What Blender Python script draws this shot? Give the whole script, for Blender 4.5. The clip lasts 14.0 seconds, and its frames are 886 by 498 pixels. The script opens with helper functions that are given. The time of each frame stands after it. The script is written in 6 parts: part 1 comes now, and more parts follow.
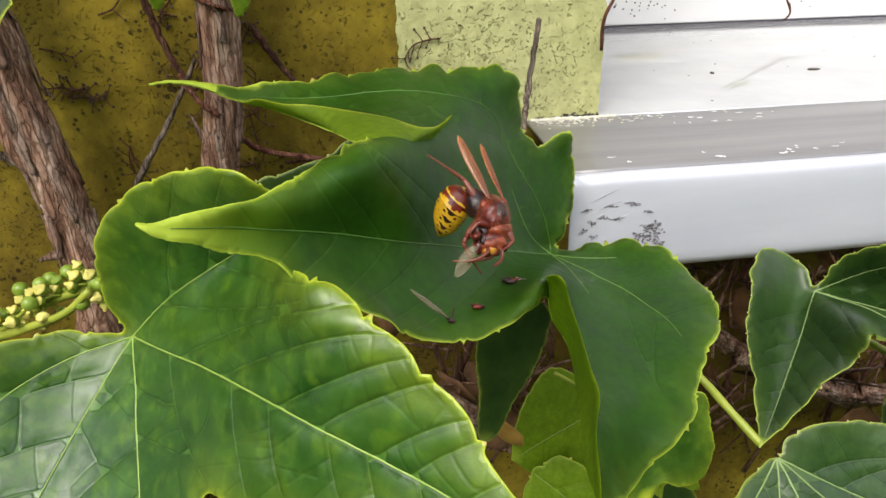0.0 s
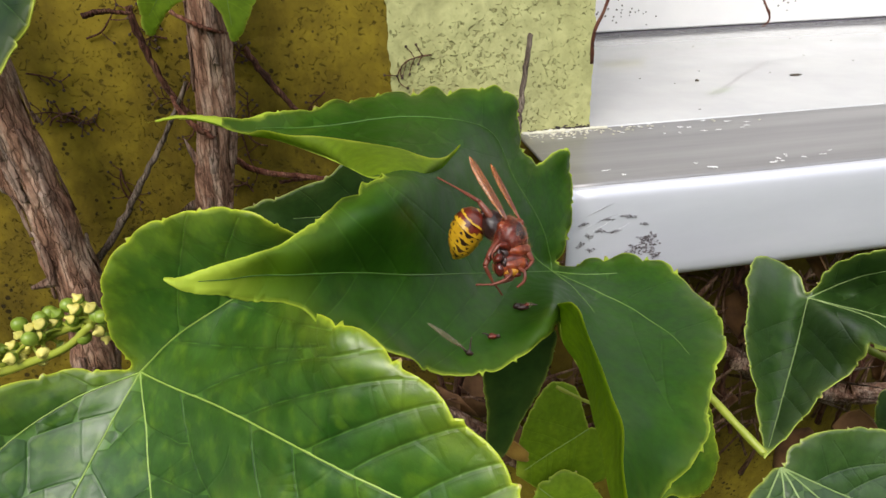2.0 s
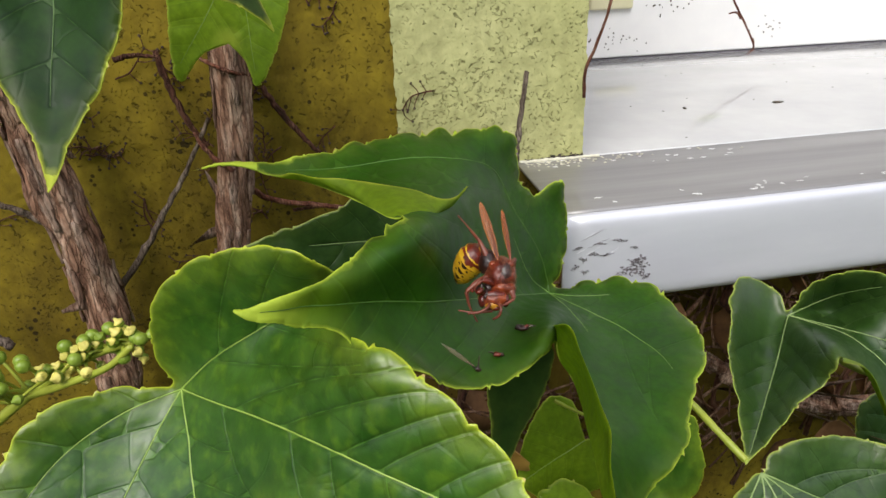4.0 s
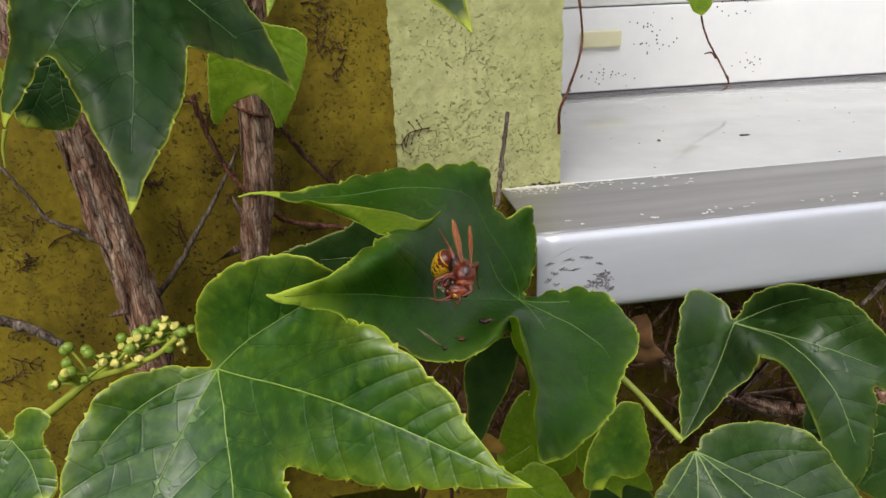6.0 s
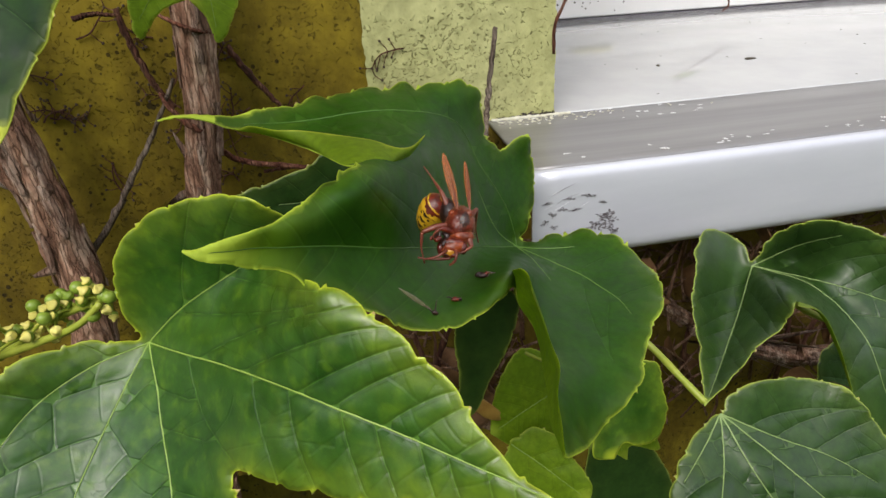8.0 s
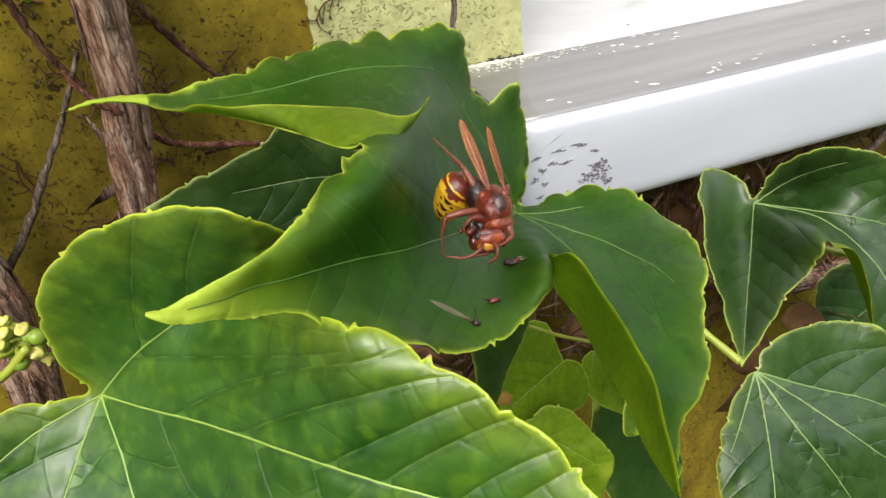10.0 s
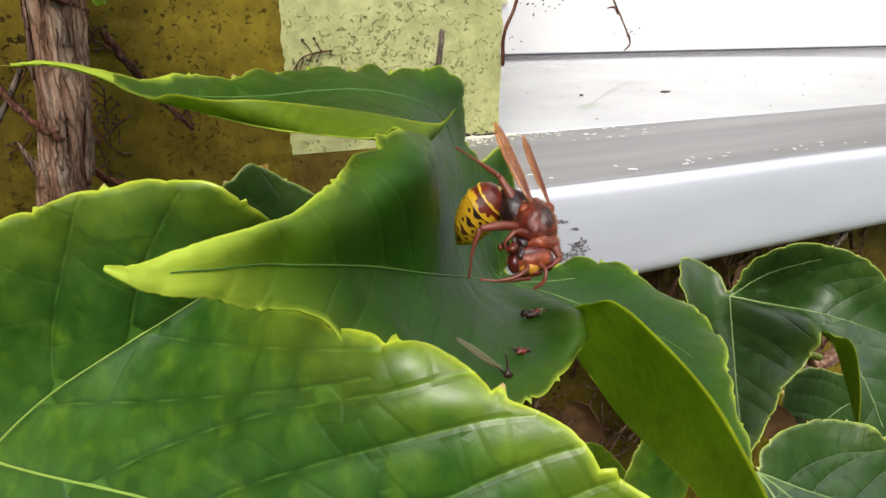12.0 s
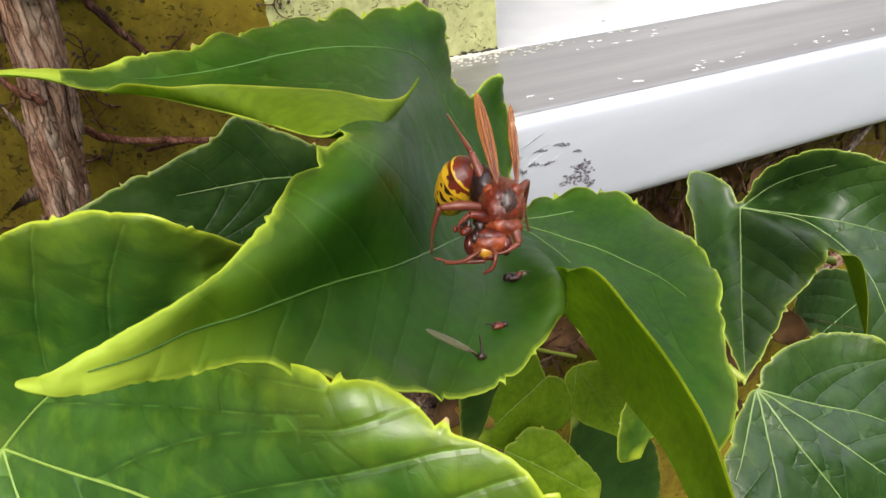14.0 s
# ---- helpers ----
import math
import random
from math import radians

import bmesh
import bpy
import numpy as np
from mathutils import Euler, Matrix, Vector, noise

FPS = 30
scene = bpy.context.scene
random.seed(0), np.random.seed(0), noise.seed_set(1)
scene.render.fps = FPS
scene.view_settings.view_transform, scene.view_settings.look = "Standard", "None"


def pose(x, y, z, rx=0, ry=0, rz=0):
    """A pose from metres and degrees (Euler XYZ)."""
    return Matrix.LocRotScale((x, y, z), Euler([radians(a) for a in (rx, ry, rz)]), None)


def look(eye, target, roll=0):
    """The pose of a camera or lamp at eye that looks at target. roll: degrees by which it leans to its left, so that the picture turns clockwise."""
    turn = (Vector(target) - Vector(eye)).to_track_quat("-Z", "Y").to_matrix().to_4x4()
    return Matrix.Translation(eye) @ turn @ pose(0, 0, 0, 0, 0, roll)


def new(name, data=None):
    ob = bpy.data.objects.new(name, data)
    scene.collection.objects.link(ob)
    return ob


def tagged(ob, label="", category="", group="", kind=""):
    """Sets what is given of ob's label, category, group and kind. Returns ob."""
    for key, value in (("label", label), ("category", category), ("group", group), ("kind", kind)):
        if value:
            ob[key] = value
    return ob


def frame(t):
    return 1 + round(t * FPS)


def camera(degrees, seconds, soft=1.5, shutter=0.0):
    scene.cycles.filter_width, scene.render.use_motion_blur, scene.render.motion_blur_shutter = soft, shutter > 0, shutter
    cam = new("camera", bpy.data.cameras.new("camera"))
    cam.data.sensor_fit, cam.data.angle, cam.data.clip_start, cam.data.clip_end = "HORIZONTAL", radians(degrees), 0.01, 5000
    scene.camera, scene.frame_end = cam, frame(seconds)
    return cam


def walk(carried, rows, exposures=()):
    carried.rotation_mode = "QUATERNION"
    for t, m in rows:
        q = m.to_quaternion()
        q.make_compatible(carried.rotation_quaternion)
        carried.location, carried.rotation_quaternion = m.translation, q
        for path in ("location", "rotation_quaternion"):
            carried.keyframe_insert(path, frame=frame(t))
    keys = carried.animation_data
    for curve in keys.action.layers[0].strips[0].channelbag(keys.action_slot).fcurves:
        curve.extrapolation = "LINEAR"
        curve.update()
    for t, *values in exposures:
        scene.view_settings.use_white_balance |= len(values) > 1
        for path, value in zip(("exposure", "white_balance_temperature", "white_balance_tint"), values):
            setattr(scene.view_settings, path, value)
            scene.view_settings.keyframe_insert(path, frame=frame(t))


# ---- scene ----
from mathutils.geometry import delaunay_2d_cdt
from mathutils.kdtree import KDTree

cam = camera(72.63, 14.0)
PATH = [
    (0.0, -0.0001, 0.0000, 1.2001, 66.28, 1.48, -8.45),
    (0.5, -0.0015, -0.0055, 1.2029, 66.68, 1.36, -9.52),
    (1.0, -0.0045, -0.0077, 1.2026, 67.49, 1.27, -9.49),
    (1.5, -0.0062, -0.0026, 1.2049, 67.63, 1.92, -9.43),
    (2.0, -0.0054, 0.0029, 1.2053, 66.55, 2.25, -10.46),
    (2.5, -0.0051, 0.0037, 1.2068, 66.59, 2.33, -11.51),
    (2.7, -0.0055, 0.0048, 1.2056, 66.00, 2.52, -11.74),
    (4.8, -0.0122, -0.0298, 1.2197, 69.06, 2.53, -9.95),
    (5.0, -0.0104, -0.0343, 1.2182, 68.75, 2.60, -9.76),
    (5.5, -0.0053, -0.0426, 1.2248, 70.20, 2.82, -10.47),
    (6.0, -0.0080, -0.0535, 1.2267, 70.34, 2.65, -9.78),
    (6.5, -0.0101, -0.0547, 1.2305, 70.84, 2.79, -9.68),
    (7.0, -0.0095, -0.0538, 1.2333, 70.74, 3.12, -9.50),
    (7.5, -0.0049, -0.0365, 1.2187, 67.88, 2.40, -11.19),
    (7.7, -0.0049, -0.0269, 1.2147, 66.08, 2.74, -11.74),
    (9.8, -0.0128, 0.0087, 1.2055, 62.36, 5.34, -18.31),
    (10.0, -0.0138, 0.0169, 1.2065, 59.99, 6.09, -20.23),
    (10.5, -0.0142, 0.0294, 1.2023, 59.24, 5.58, -23.53),
    (11.0, -0.0113, 0.0300, 1.1992, 60.39, 4.21, -24.90),
    (11.5, -0.0256, 0.0317, 1.1874, 65.97, 1.13, -23.88),
    (12.0, -0.0234, 0.0343, 1.1881, 69.52, 0.01, -24.35),
    (12.5, -0.0168, 0.0364, 1.1881, 67.63, 0.59, -24.40),
    (13.0, -0.0106, 0.0403, 1.1942, 61.60, 3.50, -24.26),
    (13.5, -0.0119, 0.0362, 1.1989, 59.86, 4.15, -24.06),
    (14.0, -0.0135, 0.0366, 1.1983, 60.02, 4.24, -23.93),
]
walk(cam, [(t, pose(x, y, z, rx, ry, rz)) for t, x, y, z, rx, ry, rz in PATH],
     exposures=[(0.0, 1.04), (1.5, 0.92), (2.7, 0.88), (4.8, 0.72), (6.0, 0.56), (7.0, 0.54), (7.7, 0.64), (9.8, 1.20), (10.5, 1.30), (11.0, 1.30), (11.5, 1.29), (12.0, 1.02), (12.5, 0.76), (13.0, 0.92), (13.5, 1.18), (14.0, 1.22)])

# ==== world ====
world = bpy.data.worlds.new("world")
scene.world = world
world.use_nodes = True
wn, wl = world.node_tree.nodes, world.node_tree.links
sky = wn.new("ShaderNodeTexSky")
sky.sky_type, sky.sun_disc = "NISHITA", False
sky.sun_elevation, sky.sun_rotation = radians(48), radians(205)
sky.air_density, sky.dust_density, sky.ozone_density = 1.0, 4.0, 1.0
soften = wn.new("ShaderNodeMixRGB")
soften.inputs[0].default_value = 0.75
soften.inputs[2].default_value = (6.2, 6.3, 6.55, 1)
wl.new(sky.outputs[0], soften.inputs[1])
wl.new(soften.outputs[0], wn["Background"].inputs[0])
wn["Background"].inputs[1].default_value = 0.15

SUN = 1.2
sun_data = bpy.data.lights.new("sun", "SUN")
sun_data.energy, sun_data.angle, sun_data.color = SUN, radians(30), (1.0, 0.96, 0.9)
sun = new("sun", sun_data)
sun.matrix_world = look((-1.2, -1.8, 3.4), (0, 0.2, 1.15))



# ==== materials ====
def material(name, rough=0.5, metal=0.0, spec=0.5):
    m = bpy.data.materials.new(name)
    m.use_nodes = True
    b = m.node_tree.nodes["Principled BSDF"]
    b.inputs["Roughness"].default_value = rough
    b.inputs["Metallic"].default_value = metal
    b.inputs["Specular IOR Level"].default_value = spec
    return m, m.node_tree.nodes, m.node_tree.links, b


def rgb(*c):
    return (*c, 1)


def noise_tex(nodes, links, scale, detail=6, kind="Object", rough=0.6, stretch=None):
    tc = nodes.new("ShaderNodeTexCoord")
    n = nodes.new("ShaderNodeTexNoise")
    n.inputs["Scale"].default_value, n.inputs["Detail"].default_value, n.inputs["Roughness"].default_value = scale, detail, rough
    if stretch:
        mp = nodes.new("ShaderNodeMapping")
        mp.inputs["Scale"].default_value = stretch
        links.new(tc.outputs[kind], mp.inputs[0])
        links.new(mp.outputs[0], n.inputs["Vector"])
    else:
        links.new(tc.outputs[kind], n.inputs["Vector"])
    return n


def ramp(nodes, links, src, stops):
    r = nodes.new("ShaderNodeValToRGB")
    e = r.color_ramp.elements
    e[0].position, e[0].color = stops[0]
    e[1].position, e[1].color = stops[-1]
    for p, c in stops[1:-1]:
        k = e.new(p)
        k.color = c
    links.new(src, r.inputs[0])
    return r


def mix(nodes, links, fac, a, b, mode="MIX"):
    m = nodes.new("ShaderNodeMixRGB")
    m.blend_type = mode
    for i, v in enumerate((fac, a, b)):
        if isinstance(v, (int, float)):
            m.inputs[i].default_value = v
        elif isinstance(v, tuple):
            m.inputs[i].default_value = v
        else:
            links.new(v, m.inputs[i])
    return m


def bump(nodes, links, b, height, strength, distance):
    k = nodes.new("ShaderNodeBump")
    k.inputs["Strength"].default_value, k.inputs["Distance"].default_value = strength, distance
    links.new(height, k.inputs["Height"])
    links.new(k.outputs[0], b.inputs["Normal"])
    return k


def simple(name, c1, c2, scale, rough=0.5, metal=0.0, bumps=0.2, dist=0.0003, spec=0.5, stretch=None):
    m, n, l, b = material(name, rough, metal, spec)
    t = noise_tex(n, l, scale, stretch=stretch)
    r = ramp(n, l, t.outputs[0], [(0.3, rgb(*c1)), (0.7, rgb(*c2))])
    l.new(r.outputs[0], b.inputs["Base Color"])
    if bumps:
        f = noise_tex(n, l, scale * 4, stretch=stretch)
        bump(n, l, b, f.outputs[0], bumps, dist)
    return m


def leaf_material(name, base, lighter, edge, gloss, thin, glow=0.0, fresh=0.0, mottle=0.0, spec=0.5, relief=0.45):
    """A leaf's upper or under face. UV margin: centimetres from the edge, nearness to the tip; UV ladder: centimetres from the side
    veins and from the small veins between them; UV thorn: the points of the teeth."""
    m, n, l, b = material(name, gloss, 0.0, spec)
    big = noise_tex(n, l, 42, 4)
    fine = noise_tex(n, l, 520, 4)
    patch = noise_tex(n, l, 170, 3)
    c = ramp(n, l, mix(n, l, 0.4, big.outputs[0], patch.outputs[0]).outputs[0], [(0.36, rgb(*base)), (0.62, rgb(*lighter))])

    def channels(uv_map):
        uv = n.new("ShaderNodeUVMap")
        uv.uv_map = uv_map
        sp = n.new("ShaderNodeSeparateXYZ")
        l.new(uv.outputs[0], sp.inputs[0])
        return sp.outputs[0], sp.outputs[1]

    def calc(op, a, b_):
        k = n.new("ShaderNodeMath")
        k.operation = op
        for i, v in enumerate((a, b_)):
            if isinstance(v, (int, float)):
                k.inputs[i].default_value = v
            else:
                l.new(v, k.inputs[i])
        return k.outputs[0]

    rim, tip = channels("margin")
    side, small = channels("ladder")
    thorn, _ = channels("thorn")
    grain = ramp(n, l, fine.outputs[0], [(0.3, rgb(0.84, 0.84, 0.84)), (0.7, rgb(1.12, 1.12, 1.08))])
    mm = mix(n, l, 1.0, c.outputs[0], grain.outputs[0], "MULTIPLY")
    if mottle:
        # pale blotches between the veins, thicker towards the margin
        spots = noise_tex(n, l, 250, 3, rough=0.5)
        shore = ramp(n, l, rim, [(0.0, rgb(0.16, 0.16, 0.16)), (1.0, rgb(0.05, 0.05, 0.05)), (1.0, rgb(0, 0, 0))])
        lift = calc("ADD", calc("ADD", spots.outputs[0], shore.outputs[0]), calc("MULTIPLY", big.outputs[0], 0.22))
        blot = ramp(n, l, lift, [(0.68, rgb(0, 0, 0)), (0.98, rgb(mottle, mottle, mottle))])
        mm = mix(n, l, blot.outputs[0], mm.outputs[0], rgb(0.17, 0.30, 0.012))
    # groove shade is painted along small veins; side veins are paler than the blade
    crease_shade = ramp(n, l, small, [(0.0, rgb(0.72, 0.76, 0.74)), (0.045, rgb(1, 1, 1))])
    mm = mix(n, l, 0.6, mm.outputs[0], crease_shade.outputs[0], "MULTIPLY")
    # dark band beside the side veins: groove shade put into the colour
    groove_shade = ramp(n, l, side, [(0.012, rgb(0, 0, 0)), (0.032, rgb(relief * 0.93, relief * 0.93, relief * 0.93)), (0.10, rgb(0, 0, 0))])
    mm = mix(n, l, groove_shade.outputs[0], mm.outputs[0], rgb(base[0] * 0.5, base[1] * 0.55, base[2] * 0.6))
    vein = ramp(n, l, side, [(0.011, rgb(relief * 1.3, relief * 1.3, relief * 1.3)), (0.022, rgb(0, 0, 0))])
    mm = mix(n, l, vein.outputs[0], mm.outputs[0], rgb(lighter[0] * 1.6 + 0.015, lighter[1] * 1.45 + 0.015, lighter[2] * 1.6 + 0.01))
    if fresh:
        young = ramp(n, l, tip, [(0.84, rgb(0, 0, 0)), (0.95, rgb(fresh, fresh, fresh))])
        mm = mix(n, l, young.outputs[0], mm.outputs[0], rgb(0.17, 0.30, 0.010))
    wob = noise_tex(n, l, 110, 3)
    near_rim = calc("MULTIPLY", rim, calc("ADD", calc("MULTIPLY", wob.outputs[0], 2.6), -0.45))
    er = ramp(n, l, near_rim, [(0.008, rgb(1, 1, 1)), (0.024, rgb(0.42, 0.42, 0.42)), (0.07, rgb(glow + 0.04, glow + 0.05, glow + 0.05)), (0.45, rgb(glow * 0.4, glow * 0.4, glow * 0.4)), (1.0, rgb(0, 0, 0))])
    pale = ramp(n, l, calc("ADD", tip, calc("MULTIPLY", calc("ADD", patch.outputs[0], -0.5), 0.06)), [(0.90, rgb(0, 0, 0)), (0.965, rgb(0.85, 0.85, 0.85))])
    mx = mix(n, l, 1.0, er.outputs[0], pale.outputs[0], "LIGHTEN")
    col = mix(n, l, mx.outputs[0], mm.outputs[0], rgb(*edge))
    prick = ramp(n, l, thorn, [(0.55, rgb(0, 0, 0)), (0.9, rgb(0.9, 0.9, 0.9))])
    col = mix(n, l, prick.outputs[0], col.outputs[0], rgb(0.62, 0.42, 0.22))
    l.new(col.outputs[0], b.inputs["Base Color"])
    dust = ramp(n, l, patch.outputs[0], [(0.3, rgb(gloss - 0.07, 0, 0)), (0.7, rgb(gloss + 0.13, 0, 0))])
    sr = n.new("ShaderNodeSeparateXYZ")
    l.new(dust.outputs[0], sr.inputs[0])
    l.new(sr.outputs[0], b.inputs["Roughness"])
    vor = n.new("ShaderNodeTexVoronoi")
    vor.feature, vor.inputs["Scale"].default_value = "DISTANCE_TO_EDGE", 700
    tc = n.new("ShaderNodeTexCoord")
    shift = mix(n, l, 0.004, tc.outputs["Object"], patch.outputs["Color"])
    l.new(shift.outputs[0], vor.inputs["Vector"])
    net = ramp(n, l, vor.outputs["Distance"], [(0.0, rgb(0, 0, 0)), (0.12, rgb(1, 1, 1))])
    dent = ramp(n, l, side, [(0.0, rgb(0, 0, 0)), (0.05, rgb(1, 1, 1))])
    dent2 = ramp(n, l, small, [(0.0, rgb(0, 0, 0)), (0.05, rgb(1, 1, 1))])
    h1 = mix(n, l, 0.33, dent.outputs[0], dent2.outputs[0])
    h2 = mix(n, l, 0.03, h1.outputs[0], net.outputs[0])
    h3 = mix(n, l, 0.08, h2.outputs[0], fine.outputs[0])
    bump(n, l, b, h3.outputs[0], relief, 0.0005)
    tr = n.new("ShaderNodeBsdfTranslucent")
    tcol = mix(n, l, 1.0, col.outputs[0], rgb(1.5, 1.5, 0.5), "MULTIPLY")
    l.new(tcol.outputs[0], tr.inputs[0])
    ms = n.new("ShaderNodeMixShader")
    ms.inputs[0].default_value = thin
    l.new(b.outputs[0], ms.inputs[1])
    l.new(tr.outputs[0], ms.inputs[2])
    l.new(ms.outputs[0], n["Material Output"].inputs[0])
    return m


# dark and deep also put shade into the colour of leaves behind others
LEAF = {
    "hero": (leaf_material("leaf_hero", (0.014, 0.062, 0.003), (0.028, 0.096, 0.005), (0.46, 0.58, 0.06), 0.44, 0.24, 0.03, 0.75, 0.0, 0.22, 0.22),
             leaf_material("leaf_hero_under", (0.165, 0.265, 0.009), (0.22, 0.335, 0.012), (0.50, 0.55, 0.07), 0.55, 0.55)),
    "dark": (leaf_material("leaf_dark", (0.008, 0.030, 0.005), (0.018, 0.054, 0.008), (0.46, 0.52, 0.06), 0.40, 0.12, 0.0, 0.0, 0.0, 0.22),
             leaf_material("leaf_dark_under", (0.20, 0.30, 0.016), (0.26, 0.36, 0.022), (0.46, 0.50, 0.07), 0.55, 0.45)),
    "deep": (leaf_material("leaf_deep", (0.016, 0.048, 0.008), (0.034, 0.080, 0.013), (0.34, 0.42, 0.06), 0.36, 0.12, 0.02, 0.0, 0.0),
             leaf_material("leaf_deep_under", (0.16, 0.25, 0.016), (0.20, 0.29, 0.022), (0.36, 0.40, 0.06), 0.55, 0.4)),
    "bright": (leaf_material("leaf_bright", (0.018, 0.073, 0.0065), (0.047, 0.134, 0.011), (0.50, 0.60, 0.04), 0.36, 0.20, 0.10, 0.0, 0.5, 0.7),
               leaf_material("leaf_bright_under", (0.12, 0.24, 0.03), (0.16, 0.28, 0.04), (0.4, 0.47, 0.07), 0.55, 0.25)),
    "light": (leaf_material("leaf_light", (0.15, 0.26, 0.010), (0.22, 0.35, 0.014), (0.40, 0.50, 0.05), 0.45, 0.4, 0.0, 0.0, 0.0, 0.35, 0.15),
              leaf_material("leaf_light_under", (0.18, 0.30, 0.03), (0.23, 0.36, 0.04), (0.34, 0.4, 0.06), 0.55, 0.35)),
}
DEEP_VEIN = simple("leaf_vein_deep", (0.17, 0.26, 0.08), (0.25, 0.34, 0.12), 300, 0.45)
VEIN = simple("leaf_vein", (0.20, 0.32, 0.05), (0.28, 0.40, 0.08), 300, 0.45)
VEINS = {"deep": DEEP_VEIN, "dark": simple("leaf_vein_dark", (0.075, 0.15, 0.04), (0.12, 0.20, 0.06), 300, 0.45),
         "hero": simple("leaf_vein_hero", (0.045, 0.12, 0.012), (0.075, 0.17, 0.02), 300, 0.45)}
HERO_BASE_VEIN = simple("leaf_vein_base", (0.10, 0.20, 0.032), (0.15, 0.26, 0.05), 300, 0.45)
STALK = simple("green_stalk", (0.26, 0.32, 0.03), (0.36, 0.40, 0.05), 120, 0.4, bumps=0.2)


# ==== mesh helpers ====
def part(name, bm, mat, parent=None, label=""):
    me = bpy.data.meshes.new(name)
    bm.to_mesh(me)
    bm.free()
    for f in me.polygons:
        f.use_smooth = True
    for k in (mat if isinstance(mat, (list, tuple)) else [mat]):
        me.materials.append(k)
    ob = new(name, me)
    if parent is not None:
        ob.parent = parent
    if label:
        ob["label"] = label
    return ob


def thing(name, at, label, category, group="", kind=""):
    ob = new(name)
    ob.empty_display_size = 0.01
    ob.location = at
    return tagged(ob, label, category, group, kind)


def spline(pts, n):
    """n points at even steps along a smooth curve through pts."""
    P = np.array(pts, float)
    if len(P) == 2:
        return P[0] + (P[1] - P[0]) * np.linspace(0, 1, n)[:, None]
    Q = np.vstack([2 * P[0] - P[1], P, 2 * P[-1] - P[-2]])
    out = []
    for i in range(1, len(Q) - 2):
        a, b, c, d = Q[i - 1], Q[i], Q[i + 1], Q[i + 2]
        ta = np.linalg.norm(b - a) ** 0.5 + 1e-9
        tb = np.linalg.norm(c - b) ** 0.5 + 1e-9
        tc = np.linalg.norm(d - c) ** 0.5 + 1e-9
        m1 = ((b - a) / ta - (c - a) / (ta + tb) + (c - b) / tb) * tb
        m2 = ((c - b) / tb - (d - b) / (tb + tc) + (d - c) / tc) * tb
        for t in np.linspace(0, 1, 14, endpoint=False):
            out.append((2 * t**3 - 3 * t**2 + 1) * b + (t**3 - 2 * t**2 + t) * m1 + (-2 * t**3 + 3 * t**2) * c + (t**3 - t**2) * m2)
    out.append(P[-1])
    out = np.array(out)
    s = np.concatenate([[0], np.cumsum(np.linalg.norm(np.diff(out, axis=0), axis=1))])
    u = np.linspace(0, s[-1], n)
    return np.stack([np.interp(u, s, out[:, k]) for k in range(3)], 1)


def tube(bm, pts, radii, sides=8, rough=0.0, flat=1.0, seed=0):
    """A tapered tube along points; radii: one number or one per point."""
    P = np.array(pts, float)
    n = len(P)
    R = np.full(n, radii) if np.isscalar(radii) else np.interp(np.linspace(0, 1, n), np.linspace(0, 1, len(radii)), radii)
    T = np.gradient(P, axis=0)
    T /= np.linalg.norm(T, axis=1)[:, None] + 1e-12
    up = np.array([0.3, -1.0, 0.2])
    rings = []
    for i in range(n):
        a = np.cross(T[i], up)
        a /= np.linalg.norm(a) + 1e-12
        b = np.cross(a, T[i])
        ring = []
        for k in range(sides):
            th = 2 * math.pi * k / sides
            r = R[i]
            if rough:
                r *= 1 + rough * noise.noise(Vector((P[i][0] * 90 + seed, P[i][1] * 90 + P[i][2] * 90, th * 1.6))) + rough * 0.7 * noise.noise(Vector((P[i][0] * 30, P[i][2] * 30, th * 4 + seed)))
            ring.append(bm.verts.new(P[i] + a * r * math.cos(th) + b * r * flat * math.sin(th)))
        rings.append(ring)
    for i in range(n - 1):
        for k in range(sides):
            bm.faces.new((rings[i][k], rings[i][(k + 1) % sides], rings[i + 1][(k + 1) % sides], rings[i + 1][k]))
    bm.faces.new(rings[0][::-1])
    bm.faces.new(rings[-1])
    return bm


def ball(bm, c, r, m=None, seg=12, rings=8):
    """An ellipsoid with half-axes r at c, turned by m."""
    ma = Matrix.Translation(c) @ (m.to_4x4() if m else Matrix()) @ Matrix.Diagonal((*r, 1))
    bmesh.ops.create_uvsphere(bm, u_segments=seg, v_segments=rings, radius=1, matrix=ma)
    return bm


def box(bm, lo, hi, bevel=0.0, seg=2):
    g = bmesh.ops.create_cube(bm, size=1)
    for v in g["verts"]:
        v.co = [lo[k] + (v.co[k] + 0.5) * (hi[k] - lo[k]) for k in range(3)]
    if bevel:
        bmesh.ops.bevel(bm, geom=list({e for v in g["verts"] for e in v.link_edges}), offset=bevel, segments=seg, profile=0.5, affect="EDGES")
    return bm


# ==== leaf ====
OUT = Vector((-0.15, -0.8, 0.55))
# Where the camera stands early on; leaves are fitted to its view from here.
VIEW_POINT = np.array((0.0, -0.005, 1.206))


